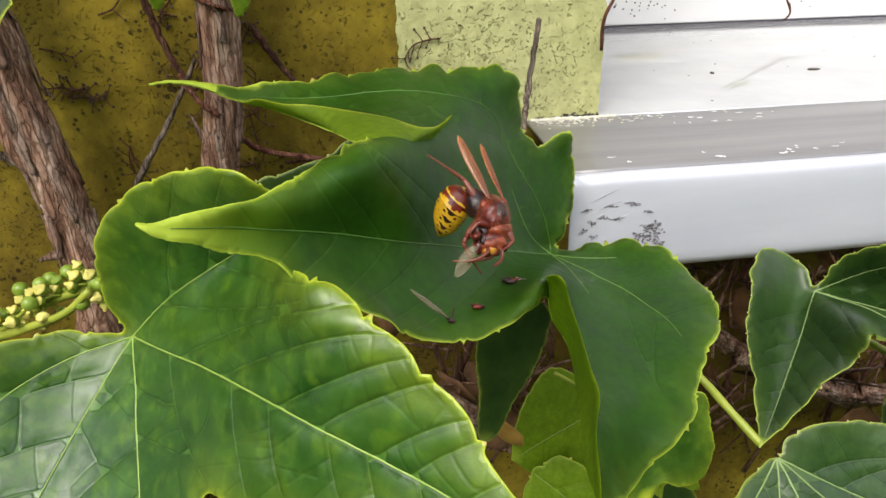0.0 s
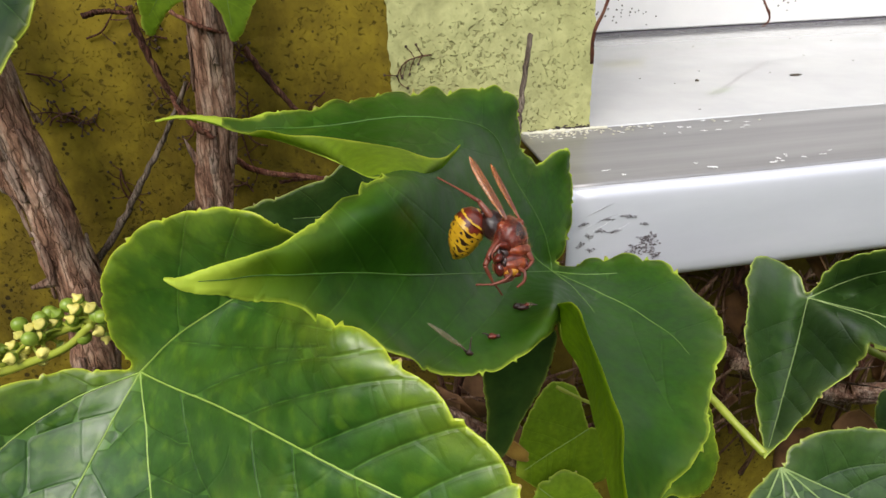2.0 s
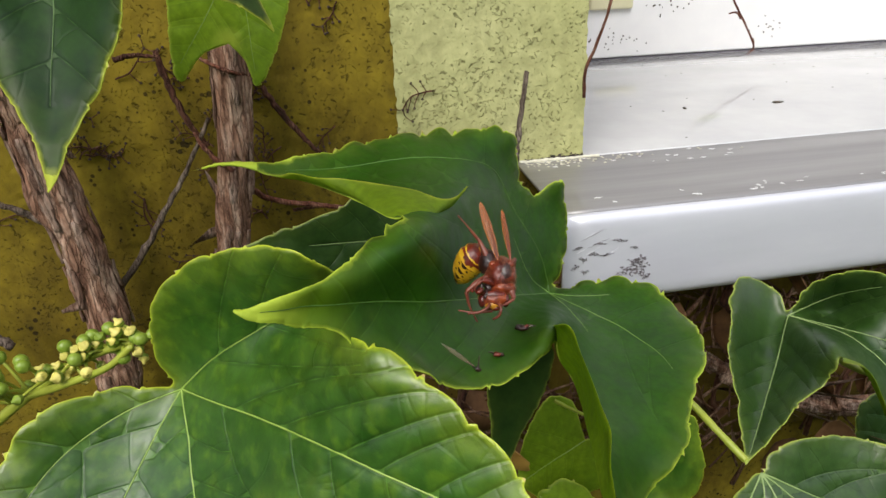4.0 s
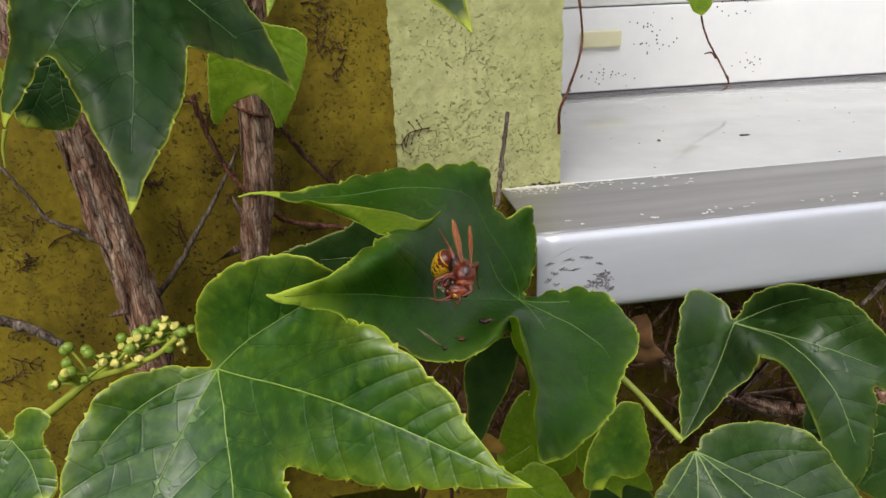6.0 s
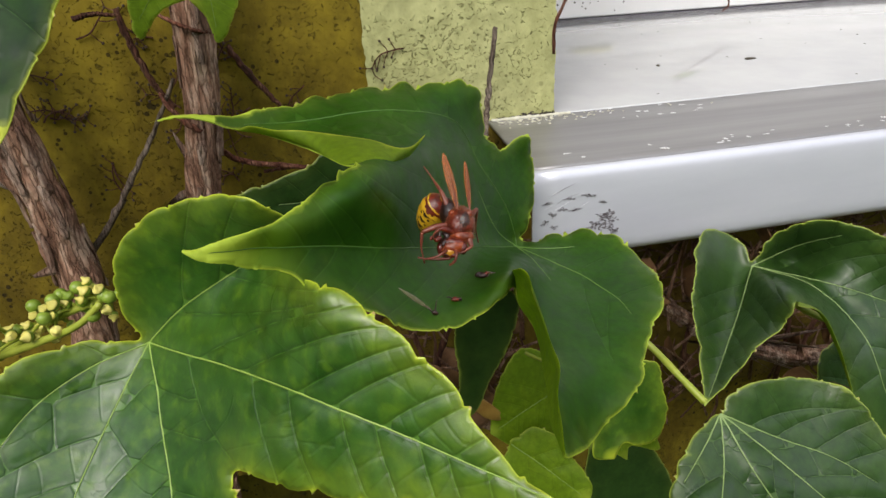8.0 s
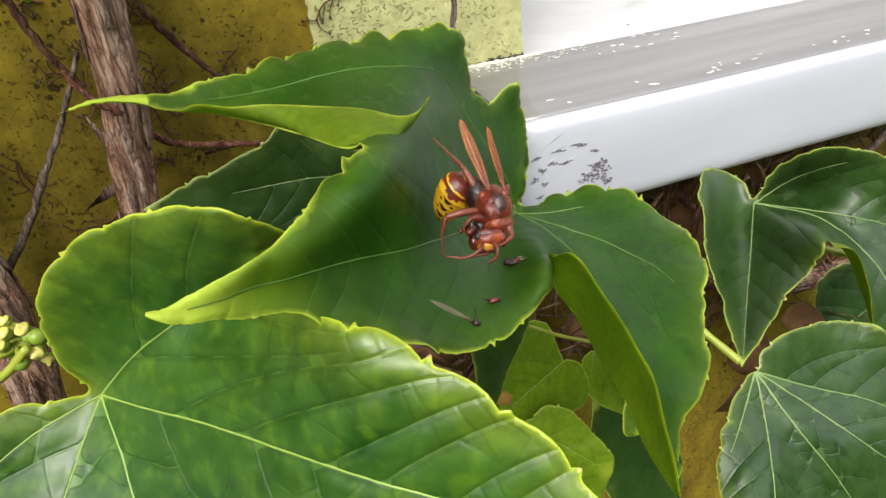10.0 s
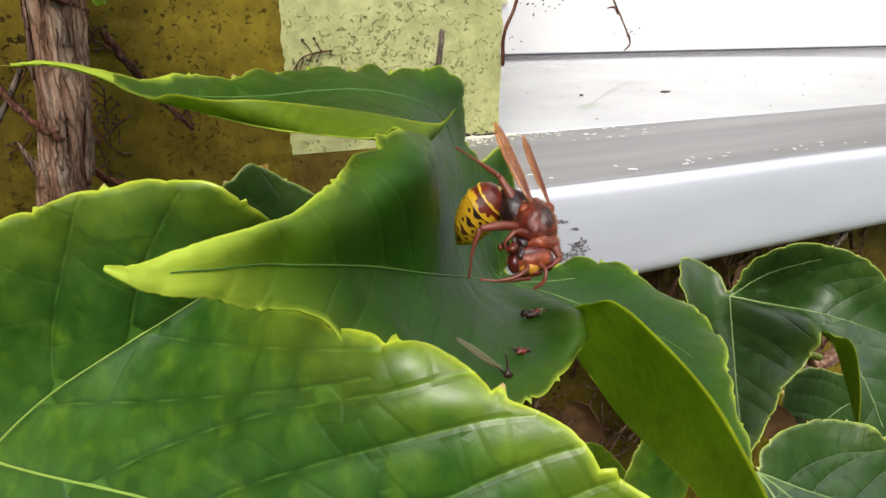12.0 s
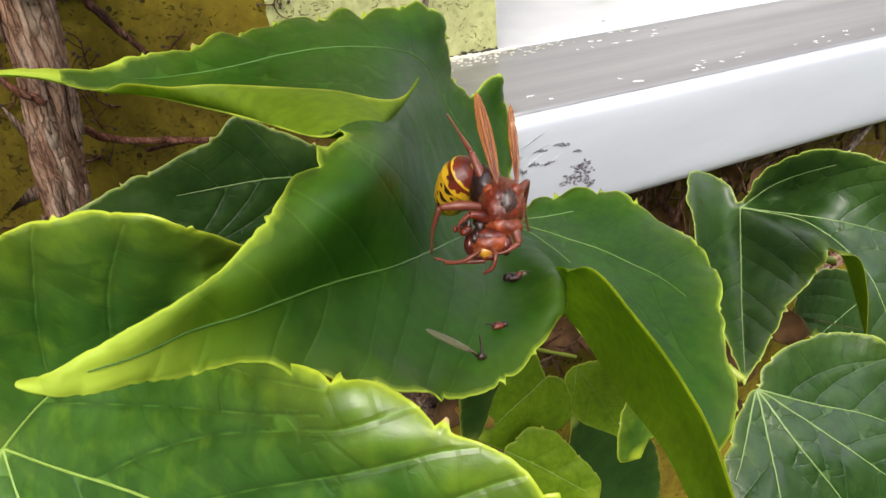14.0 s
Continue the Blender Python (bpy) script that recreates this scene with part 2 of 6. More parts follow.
def strip_points(rib, edge, n, m):
    """The grid of a turned-over strip, from its fold (row 0) to its margin."""
    A, B = spline(rib, n), spline(edge, n)
    w = np.linalg.norm(B - A, axis=1)
    v = np.linspace(0, 1, m)[None, :, None]
    grid = A[:, None] + (B - A)[:, None] * v
    T, V = np.gradient(grid, axis=0), np.gradient(grid, axis=1)
    N = np.cross(T, V)
    ln = np.linalg.norm(N, axis=2, keepdims=True)
    N = N / np.maximum(ln, 1e-9)
    mean = N[ln[..., 0] > 1e-10].mean(0)
    flip = np.dot(mean, OUT) < 0
    if flip:
        N, mean = -N, -mean
    N = 0.3 * N + 0.7 * mean
    N /= np.linalg.norm(N, axis=2, keepdims=True)
    bulge = 0.0014 * np.sin(math.pi * v[..., 0]) * np.clip(w[:, None] / 0.03, 0, 1)
    return grid + N * bulge[..., None], N, flip, w


def ribbon(bm, P, N, half):
    """A raised thin vein along P on a surface with normals N."""
    P = np.array(P)
    T = np.gradient(P, axis=0)
    T /= np.linalg.norm(T, axis=1)[:, None] + 1e-12
    S = np.cross(T, N)
    S /= np.linalg.norm(S, axis=1)[:, None] + 1e-12
    H = np.interp(np.linspace(0, 1, len(P)), np.linspace(0, 1, len(half)), half)[:, None]
    rows = [P - S * H - N * 0.0002, P - S * H * 0.5 + N * H * 0.45, P + S * H * 0.5 + N * H * 0.45, P + S * H - N * 0.0002]
    V = [[bm.verts.new(p) for p in r] for r in rows]
    for a, b in zip(V, V[1:]):
        for i in range(len(P) - 1):
            bm.faces.new((a[i], a[i + 1], b[i + 1], b[i]))


def even(P, step):
    """Points at even steps along a polyline."""
    s = np.concatenate([[0], np.cumsum(np.linalg.norm(np.diff(P, axis=0), axis=1))])
    n = max(2, int(round(s[-1] / step)) + 1)
    u = np.linspace(0, s[-1], n)
    return np.stack([np.interp(u, s, P[:, c]) for c in range(P.shape[1])], 1)


def covered(polys, xs, ys):
    """Which cells of a grid lie in any of the polygons."""
    X, Y = np.meshgrid(xs, ys)
    mask = np.zeros(X.shape, bool)
    for poly in polys:
        ins = np.zeros(X.shape, bool)
        for (x0, y0), (x1, y1) in zip(poly, np.roll(poly, -1, axis=0)):
            if y0 != y1:
                rows = np.nonzero((ys >= min(y0, y1)) & (ys < max(y0, y1)))[0]
                if len(rows):
                    xc = x0 + (ys[rows] - y0) * (x1 - x0) / (y1 - y0)
                    ins[rows] ^= xs[None, :] < xc[:, None]
        mask |= ins
    return mask


def grown(mask, r):
    out = mask.copy()
    for dy in range(-r, r + 1):
        for dx in range(-r, r + 1):
            if dx * dx + dy * dy <= r * r + 1:
                out |= np.roll(np.roll(mask, dy, 0), dx, 1)
    return out


def outer_loop(mask, xs, ys):
    """The longest outline of a mask, as a loop of points."""
    step = {}
    for j, i in np.argwhere(mask):
        if not mask[j - 1, i]:
            step.setdefault((i, j), []).append((i + 1, j))
        if not mask[j, i + 1]:
            step.setdefault((i + 1, j), []).append((i + 1, j + 1))
        if not mask[j + 1, i]:
            step.setdefault((i + 1, j + 1), []).append((i, j + 1))
        if not mask[j, i - 1]:
            step.setdefault((i, j + 1), []).append((i, j))
    best = []
    while step:
        first = next(iter(step))
        loop, at = [], first
        while at in step:
            loop.append(at)
            nxt = step[at].pop()
            if not step[at]:
                del step[at]
            at = nxt
        if len(loop) > len(best):
            best = loop
    L = np.array(best, float)
    for _ in range(5):
        L = (np.roll(L, 1, 0) + 2 * L + np.roll(L, -1, 0)) / 4
    h = xs[1] - xs[0]
    return np.stack([xs[0] + (L[:, 0] - 0.5) * h, ys[0] + (L[:, 1] - 0.5) * h], 1)


class Drape:
    """A smooth surface: a leaf's depth over the fan of view rays from the early camera place. tent: creased along its
    curves.
    """

    def __init__(self, pts, at, stiff, tent=False):
        self.tent = tent
        P = np.array(pts) + at
        self.at = np.array(at)
        mid = P.mean(0)
        self.n = mid - VIEW_POINT
        self.D = np.linalg.norm(self.n)
        self.n = self.n / self.D
        self.e1 = np.cross(self.n, (0, 0, 1.0))
        self.e1 /= np.linalg.norm(self.e1)
        self.e2 = np.cross(self.e1, self.n)
        uv, d = self.flat(np.array(pts), True)
        key = np.round(uv / 1.6).astype(int)
        _, inv = np.unique(key, axis=0, return_inverse=True)
        inv = inv.ravel()
        cnt = np.bincount(inv)
        self.c = np.stack([np.bincount(inv, uv[:, k]) / cnt for k in (0, 1)], 1)
        z = np.bincount(inv, d) / cnt
        n = len(z)
        A = np.zeros((n + 3, n + 3))
        A[:n, :n] = self.kernel(self.c, self.c) + stiff * np.eye(n)
        A[:n, n] = A[n, :n] = 1
        A[:n, n + 1:], A[n + 1:, :n] = self.c, self.c.T
        self.w = np.linalg.solve(A, np.concatenate([z, np.zeros(3)]))

    def kernel(self, a, b):
        r2 = ((a[:, None] - b[None]) ** 2).sum(2)
        if self.tent:
            return -np.sqrt(r2 + 4.0)
        return 0.5 * r2 * np.log(r2 + 1e-9)

    def flat(self, P, with_depth=False):
        """Leaf space to the fan, in millimetres."""
        q = np.asarray(P) + self.at - VIEW_POINT
        d = q @ self.n
        uv = np.stack([q @ self.e1 / d, q @ self.e2 / d], 1) * self.D * 1000
        return (uv, d * 1000) if with_depth else uv

    def lift(self, uv):
        """The fan back to leaf space, on the surface."""
        uv = np.asarray(uv, float)
        d = np.concatenate([self.kernel(q, self.c) @ self.w[:-3] for q in np.array_split(uv, len(uv) // 2000 + 1)])
        d = (d + self.w[-3] + uv @ self.w[-2:]) * 0.001
        k = uv * 0.001 / self.D
        return VIEW_POINT - self.at + d[:, None] * (self.n + k[:, :1] * self.e1 + k[:, 1:] * self.e2)


def near_table(points):
    tree = KDTree(len(points))
    for i, p in enumerate(points):
        tree.insert((p[0], p[1], p[2] if len(p) > 2 else 0), i)
    tree.balance()
    return tree


def toothed(loop, drape, still, seed, size, bold):
    """The margin with shallow rounded teeth that end in short points, uneven in length; still: shares that keep smooth."""
    P3 = drape.lift(loop)
    s = np.concatenate([[0], np.cumsum(np.linalg.norm(np.diff(P3, axis=0), axis=1))])
    step = 0.0105 if size > 0.05 else 0.0055
    high = (1.0 if size > 0.05 else 0.5) * bold
    T = np.roll(loop, -3, 0) - np.roll(loop, 3, 0)
    T /= np.linalg.norm(T, axis=1)[:, None] + 1e-9
    side = np.stack([T[:, 1], -T[:, 0]], 1)
    scale = np.linalg.norm(np.roll(P3, -1, 0) - P3, axis=1) / (np.linalg.norm(np.roll(loop, -1, 0) - loop, axis=1) + 1e-9)
    scale = np.clip(np.convolve(np.concatenate([scale[-8:], scale, scale[:8]]), np.ones(17) / 17, "valid"), 0.0004, 0.003)
    run = np.array([k / step + 0.9 * noise.noise(Vector((k * 38, seed, 2))) for k in s])
    ph, cell = run % 1, np.floor(run)
    tall = 0.35 + 1.0 * ((cell * 0.618 + seed * 0.37) % 1)
    arc = np.sin(math.pi * np.clip(ph, 0, 1) ** 0.8) * 1.1 - 0.6
    spike = 1.1 * np.exp(-(((ph - 0.93) / 0.045) ** 2))
    out = (arc + spike) * tall * high * 0.0010 * still
    return loop + side * (out / scale)[:, None], spike * tall * still


def march(start, ang, turn, inside, block, limit, reach, own):
    """A vein that leaves its rib at an angle, bends, and ends near the margin or another vein."""
    p, pts = np.array(start, float), [np.array(start, float)]
    for k in range(int(limit / 0.8)):
        p = p + 0.8 * np.array((math.cos(ang), math.sin(ang)))
        ang += turn * 0.8 + 0.03 * noise.noise(Vector((p[0] * 0.4, p[1] * 0.4, own)))
        if not inside(p):
            break
        pts.append(p)
        if k > 3 and block is not None:
            q, i, d = block.find((p[0], p[1], 0))
            if d < reach:
                pts[-1] = np.array(q[:2])
                break
    return np.array(pts)


def leaf(label, style, at, sheets, veins, folded=(), young=None, through_points=()):
    """An ivy leaf: one smooth blade inside its margin, which half lobes between rib and margin curves outline (tenths of a millimetre
    from its base), with ribs, side veins and quilting. folded: strips that are turned over; young: half lobes that pale towards the tip; through_points: places inside the margin that the blade passes."""
    base = thing("ivy_leaf", at, label, "leaf", "ivy leaves on the wall")
    top, under = LEAF[style]
    k = 1e-4
    seed = len(sheets) * 3 + len(label) * 0.13
    flat = [[spline(np.array(c) * k, 60) for c in sh] for i, sh in enumerate(sheets) if i not in folded]
    cloud = np.vstack([even(c, 0.003) for sh in flat for c in sh])
    if through_points:
        cloud = np.vstack([cloud, np.array(through_points) * k])
    size = np.ptp(cloud, axis=0).max()
    drape = Drape(cloud, at, 1.2, True) if style == "hero" else Drape(cloud, at, 8.0 if style == "bright" else 14.0)
    # the outline
    polys = [np.vstack([drape.flat(r), drape.flat(e)[::-1]]) for r, e in flat]
    allp = np.vstack(polys)
    cellsize = 0.3 if size > 0.05 else 0.2
    lo, hi = allp.min(0) - 3, allp.max(0) + 3
    xs, ys = np.arange(lo[0], hi[0], cellsize), np.arange(lo[1], hi[1], cellsize)
    mask = covered(polys, xs, ys)
    mask = ~grown(~grown(mask, 3), 3)
    loop = even(np.vstack([outer_loop(mask, xs, ys)] * 1), 0.45 if size > 0.05 else 0.3)
    P3 = drape.lift(loop)
    still = np.ones(len(loop))
    if folded:
        folds = near_table(np.vstack([even(spline(np.array(sheets[i][0]) * k, 80), 0.0006) for i in folded]))
        still = np.array([min(1.0, max(0.0, (folds.find(p)[2] - 0.0012) / 0.002)) for p in P3])
    ends = [np.array(sheets[i][1][-1]) * k for i in range(len(sheets)) if i not in folded]
    bare = (0.004, 0.012) if young is None else (0.018, 0.03)
    still = still * np.clip((np.min([np.linalg.norm(P3 - q, axis=1) for q in ends], axis=0) - bare[0]) / bare[1], 0, 1)
    loop, spikes = toothed(loop, drape, still, seed, size, {"dark": 0.5, "deep": 0.9, "hero": 1.5}.get(style, 1.1))

    def inside(p):
        i, j = int(round((p[0] - lo[0]) / cellsize)), int(round((p[1] - lo[1]) / cellsize))
        return 0 <= j < mask.shape[0] and 0 <= i < mask.shape[1] and mask[j, i]

    # ribs, side veins, and the ladder between them
    ribs = []
    if style == "hero":
        veins = [sheets[0][0][:-1]] + veins
    for v in veins:
        R = even(drape.flat(spline(np.array(v) * k, 60)), 0.7)
        keep = [p for p in R if inside(p)]
        if len(keep) > 4:
            ribs.append(np.array(keep))
    big = size > 0.05
    seconds, thirds = [], []
    if ribs:
        for r, R in enumerate(ribs):
            others = [q for j, Q in enumerate(ribs) if j != r for q in Q[6:]] + [q for S in seconds for q in S]
            block = near_table(others) if others else None
            gap = 11.5 if big else 5.5
            length = len(R) * 0.7
            run, hand = gap * 0.7, 1
            while run < length * 0.93:
                i = min(len(R) - 2, int(run / 0.7))
                t = R[min(i + 3, len(R) - 1)] - R[max(i - 3, 0)]
                ang = math.atan2(t[1], t[0])
                for h in (hand, -hand):
                    jit = noise.noise(Vector((run, h * 3, seed)))
                    ii = min(len(R) - 2, i + (3 if h == hand else 0))
                    S = march(R[ii], ang + h * (1.0 + 0.12 * jit), -h * 0.017, inside, block, min(46.0, 0.72 * (length - run) + 12), 1.4, seed)
                    if len(S) > 5:
                        seconds.append(S)
                run += gap * (0.85 + 0.35 * abs(noise.noise(Vector((run * 0.7, seed, r)))))
                hand = -hand
        if big and style != "hero":
            block = near_table([q for Q in ribs + seconds for q in Q])
            for a, S in enumerate(seconds):
                i = 2
                while i < len(S) - 7:
                    i += 4 + int(4 * abs(noise.noise(Vector((i * 0.9, a * 3.3, seed)))) * 2)
                    if i > len(S) - 3:
                        break
                    t = S[i + 2] - S[i - 2]
                    ang = math.atan2(t[1], t[0])
                    h = 1 if noise.noise(Vector((i * 2.7, a * 1.9, seed + 5))) > 0 else -1
                    jit = noise.noise(Vector((i * 1.3, a * 2.1, seed)))
                    Q = march(S[i] + 0, ang + h * (1.25 + 0.9 * jit), 0.09 * jit, inside, block, 9.0, 0.9, seed)
                    if len(Q) > 4:
                        thirds.append(Q)
    lines = ribs + seconds + thirds
    # one triangle net through the margin and all veins
    g = 1.25 if big else 0.8
    fixed = near_table(np.vstack([loop] + lines))
    gx, gy = np.arange(lo[0], hi[0], g), np.arange(lo[1], hi[1], g * 0.866)
    extra = []
    for j, y in enumerate(gy):
        for x in gx + (g / 2 if j % 2 else 0):
            if inside((x, y)) and fixed.find((x, y, 0))[2] > g * 0.62:
                extra.append((x, y))
    co, edges = [tuple(p) for p in loop], [(i, (i + 1) % len(loop)) for i in range(len(loop))]
    for L in lines:
        f = len(co)
        co.extend(tuple(p) for p in L)
        edges.extend((f + i, f + i + 1) for i in range(len(L) - 1))
    co.extend(extra)
    out_v, _, tris, _, _, _ = delaunay_2d_cdt([Vector(p) for p in co], edges, [list(range(len(loop)))], 1, 0.02)
    UV = np.array([tuple(v) for v in out_v])
    tris = np.array([t for t in tris if len(t) == 3])
    V = drape.lift(UV)
    count = {}
    for a, b, c in tris:
        for e in ((a, b), (b, c), (c, a)):
            key = (min(e), max(e))
            count[key] = (e, key in count)
    rim = [e for e, twice in count.values() if not twice]
    edge_tree = near_table(V[sorted({i for e in rim for i in e})])
    dm = np.array([edge_tree.find(p)[2] for p in V])

    def far_from(group):
        if not group:
            return np.full(len(V), 0.02)
        tree = near_table(drape.lift(np.vstack([even(q, 0.25) for q in group])))
        return np.array([tree.find(p)[2] for p in V])

    d2, d3 = far_from(ribs + seconds), far_from(thirds)
    N = np.zeros_like(V)
    fn = np.cross(V[tris[:, 1]] - V[tris[:, 0]], V[tris[:, 2]] - V[tris[:, 0]])
    if (fn @ -drape.n).sum() < 0:
        tris, fn = tris[:, ::-1], -fn
    for c in range(3):
        np.add.at(N, tris[:, c], fn)
    N /= np.linalg.norm(N, axis=1)[:, None] + 1e-12
    quilt = {"hero": 0.00012, "dark": 0.0004, "deep": 0.0005, "bright": 0.0006, "light": 0.0005}[style] * (1 if big else 0.5)
    soft = np.clip(dm / 0.006, 0, 1)
    off = quilt * (1 - np.exp(-((d2 / 0.0012) ** 1.2))) * (0.35 + 0.65 * soft) + quilt * 0.2 * (1 - np.exp(-((d3 / 0.0009) ** 1.5))) * soft
    wave = np.array([noise.noise(Vector(p * 75) + Vector((seed, 0, 0))) + 0.5 * noise.noise(Vector(p * 190)) for p in V])
    off = off + ((0.0018 if style == "hero" else 0.0010) * (1 - soft) + 0.0003) * wave * (1 if big else 0.5)
    if style == "hero":
        # the lobe is creased along its midrib
        off = off - 0.0004 * np.exp(-far_from(ribs[:1]) / 0.004)
    if folded:
        off = off * np.clip(np.array([folds.find(p)[2] for p in V]) / 0.004, 0, 1)
    V = V + N * off[:, None]
    tips = [np.array(sheets[i][1][-1]) * k for i in (young if young is not None else range(len(sheets))) if i not in folded]
    reach = 0.15 if young is not None else 0.06
    tip = 1 - np.min([np.linalg.norm(V - q, axis=1) for q in tips], axis=0) / reach
    spike_tree = near_table(loop)
    point = np.array([spikes[spike_tree.find((*p, 0))[1]] if d < 0.0012 else 0.0 for p, d in zip(UV, dm)])

    n = len(V)
    verts = np.vstack([V, V - N * 0.00022]).tolist()
    faces = tris.tolist() + (tris[:, ::-1] + n).tolist() + [[b, a, a + n, b + n] for a, b in rim]
    slots = [0] * len(tris) + [1] * len(tris) + [0] * len(rim)
    margin = np.tile(np.stack([dm * 100, np.clip(tip, 0, 1)], 1), (2, 1))
    ladder = np.tile(np.stack([d2 * 100, d3 * 100], 1), (2, 1))
    thorn = np.tile(np.stack([np.clip(point, 0, 1), np.zeros(n)], 1), (2, 1))
    for i in folded:
        rib, edge = np.array(sheets[i][0]) * k, np.array(sheets[i][1]) * k
        grid, NN, flip, w = strip_points(rib, edge, 160, 14)
        a, b = grid.shape[:2]
        for layer in (0, 1):
            first = len(verts)
            verts += (grid - NN * 0.00022 * layer).reshape(-1, 3).tolist()
            ids = np.arange(a * b).reshape(a, b) + first
            quads = np.stack([ids[:-1, :-1], ids[1:, :-1], ids[1:, 1:], ids[:-1, 1:]], -1).reshape(-1, 4)
            faces += (quads[:, ::-1] if flip != (layer == 1) else quads).tolist()
            slots += [1] * len(quads)
            U = (1 - np.linspace(0, 1, b))[None, :] * w[:, None] * 100
            margin = np.vstack([margin, np.stack([U.ravel(), np.zeros(a * b)], 1)])
            ladder = np.vstack([ladder, np.full((a * b, 2), 1.0)])
            thorn = np.vstack([thorn, np.zeros((a * b, 2))])
    me = bpy.data.meshes.new("blade")
    me.from_pydata(verts, [], faces)
    me.materials.append(top)
    me.materials.append(under)
    me.polygons.foreach_set("material_index", slots)
    me.polygons.foreach_set("use_smooth", [True] * len(faces))
    index = np.array([i for f in faces for i in f])
    for name, data in (("margin", margin), ("ladder", ladder), ("thorn", thorn)):
        me.uv_layers.new(name=name).data.foreach_set("uv", data[index].ravel())
    me.update()
    new("blade", me).parent = base
    net = near_table(UV)
    wide = {"bright": 0.00025, "hero": 0.00022, "deep": 0.00034, "dark": 0.00018}.get(style, 0.00024) * (1 if big else 0.8)
    for R in ribs:
        ids = list(dict.fromkeys(net.find((*p, 0))[1] for p in R))
        Q, NN = V[ids].copy(), N[ids].copy()
        for _ in range(3):
            Q[1:-1] = (Q[:-2] + 2 * Q[1:-1] + Q[2:]) / 4
            NN[1:-1] = NN[:-2] + NN[1:-1] + NN[2:]
            NN /= np.linalg.norm(NN, axis=1)[:, None]
        vb = bmesh.new()
        ribbon(vb, Q + NN * 0.00012, NN, (wide, wide * 0.75, wide * 0.3))
        part("vein", vb, HERO_BASE_VEIN if style == "hero" and R is not ribs[0] and R is not ribs[-1] else VEINS.get(style, VEIN), base)
    return base


# ==== structure ====
def plaster(name, c1, c2, soil):
    """Scratched render: soft lumps, worm-like pits, broad stains and clusters of black specks; soil: strength of
    stains, specks and painted pit shade.
    """
    m, n, l, b = material(name, 0.85, 0.0, 0.25)
    big = noise_tex(n, l, 11, 5)
    fine = noise_tex(n, l, 170, 6)
    c = ramp(n, l, big.outputs[0], [(0.3, rgb(*c1)), (0.7, rgb(*c2))])
    f = ramp(n, l, fine.outputs[0], [(0.3, rgb(0.76, 0.75, 0.72)), (0.65, rgb(1.1, 1.1, 1.1))])
    mm = mix(n, l, 1.0, c.outputs[0], f.outputs[0], "MULTIPLY")
    stain = noise_tex(n, l, 26, 6, stretch=(1.0, 1.0, 0.45), rough=0.7)
    st = ramp(n, l, stain.outputs[0], [(0.34, rgb(1 - soil, 1 - 1.08 * soil, 1 - 1.2 * soil)), (0.56, rgb(1, 1, 1))])
    mm = mix(n, l, 1.0, mm.outputs[0], st.outputs[0], "MULTIPLY")
    worm = noise_tex(n, l, 430, 2.0, rough=0.5, stretch=(1.0, 1.0, 1.15))
    worm.inputs["Distortion"].default_value = 1.4
    patchy = noise_tex(n, l, 34, 3)
    lift = n.new("ShaderNodeMath")
    lift.operation = "MULTIPLY_ADD"
    lift.inputs[1].default_value, lift.inputs[2].default_value = 0.42, -0.21
    l.new(patchy.outputs[0], lift.inputs[0])
    both = n.new("ShaderNodeMath")
    l.new(worm.outputs[0], both.inputs[0])
    l.new(lift.outputs[0], both.inputs[1])
    pit = ramp(n, l, both.outputs[0], [(0.62, rgb(1, 1, 1)), (0.72, rgb(0, 0, 0))])
    # the pits are painted darker for the shade inside them
    pit_shade = 0.82 - 0.5 * soil
    dirt = mix(n, l, pit.outputs[0], rgb(pit_shade, pit_shade * 0.97, pit_shade * 0.88), rgb(1, 1, 1))
    m2 = mix(n, l, 1.0, mm.outputs[0], dirt.outputs[0], "MULTIPLY")
    dots = n.new("ShaderNodeTexVoronoi")
    dots.inputs["Scale"].default_value = 260
    tc = n.new("ShaderNodeTexCoord")
    l.new(tc.outputs["Object"], dots.inputs["Vector"])
    cluster_noise = noise_tex(n, l, 48, 3)
    reach = n.new("ShaderNodeMath")
    reach.operation = "MULTIPLY_ADD"
    reach.inputs[1].default_value, reach.inputs[2].default_value = -1.6, 1.28
    l.new(cluster_noise.outputs[0], reach.inputs[0])
    spot = n.new("ShaderNodeMath")
    l.new(dots.outputs["Distance"], spot.inputs[0])
    l.new(reach.outputs[0], spot.inputs[1])
    black = ramp(n, l, spot.outputs[0], [(0.48, rgb(0.16, 0.14, 0.12)), (0.56, rgb(1, 1, 1))])
    m3 = mix(n, l, min(0.9, soil * 2.2), m2.outputs[0], black.outputs[0], "MULTIPLY")
    l.new(m3.outputs[0], b.inputs["Base Color"])
    hh = mix(n, l, 0.4, pit.outputs[0], fine.outputs[0])
    bump(n, l, b, hh.outputs[0], 1.0, 0.0018)
    return m


OLIVE = plaster("plaster_olive", (0.165, 0.118, 0.006), (0.225, 0.170, 0.011), 0.48)
# Browner, darker tone stands in for the shade under the sill.
UNDER = plaster("plaster_sill_shade", (0.135, 0.086, 0.010), (0.20, 0.145, 0.017), 0.5)
PALE = plaster("plaster_pale", (0.40, 0.41, 0.165), (0.50, 0.50, 0.24), 0.10)
WHITE = simple("white_plastic", (0.83, 0.83, 0.84), (0.88, 0.88, 0.88), 30, 0.3, bumps=0.05)
ALU = simple("aluminium", (0.26, 0.252, 0.252), (0.38, 0.37, 0.37), 12, 0.42, 0.55, bumps=0.05, stretch=(0.3, 6, 6))
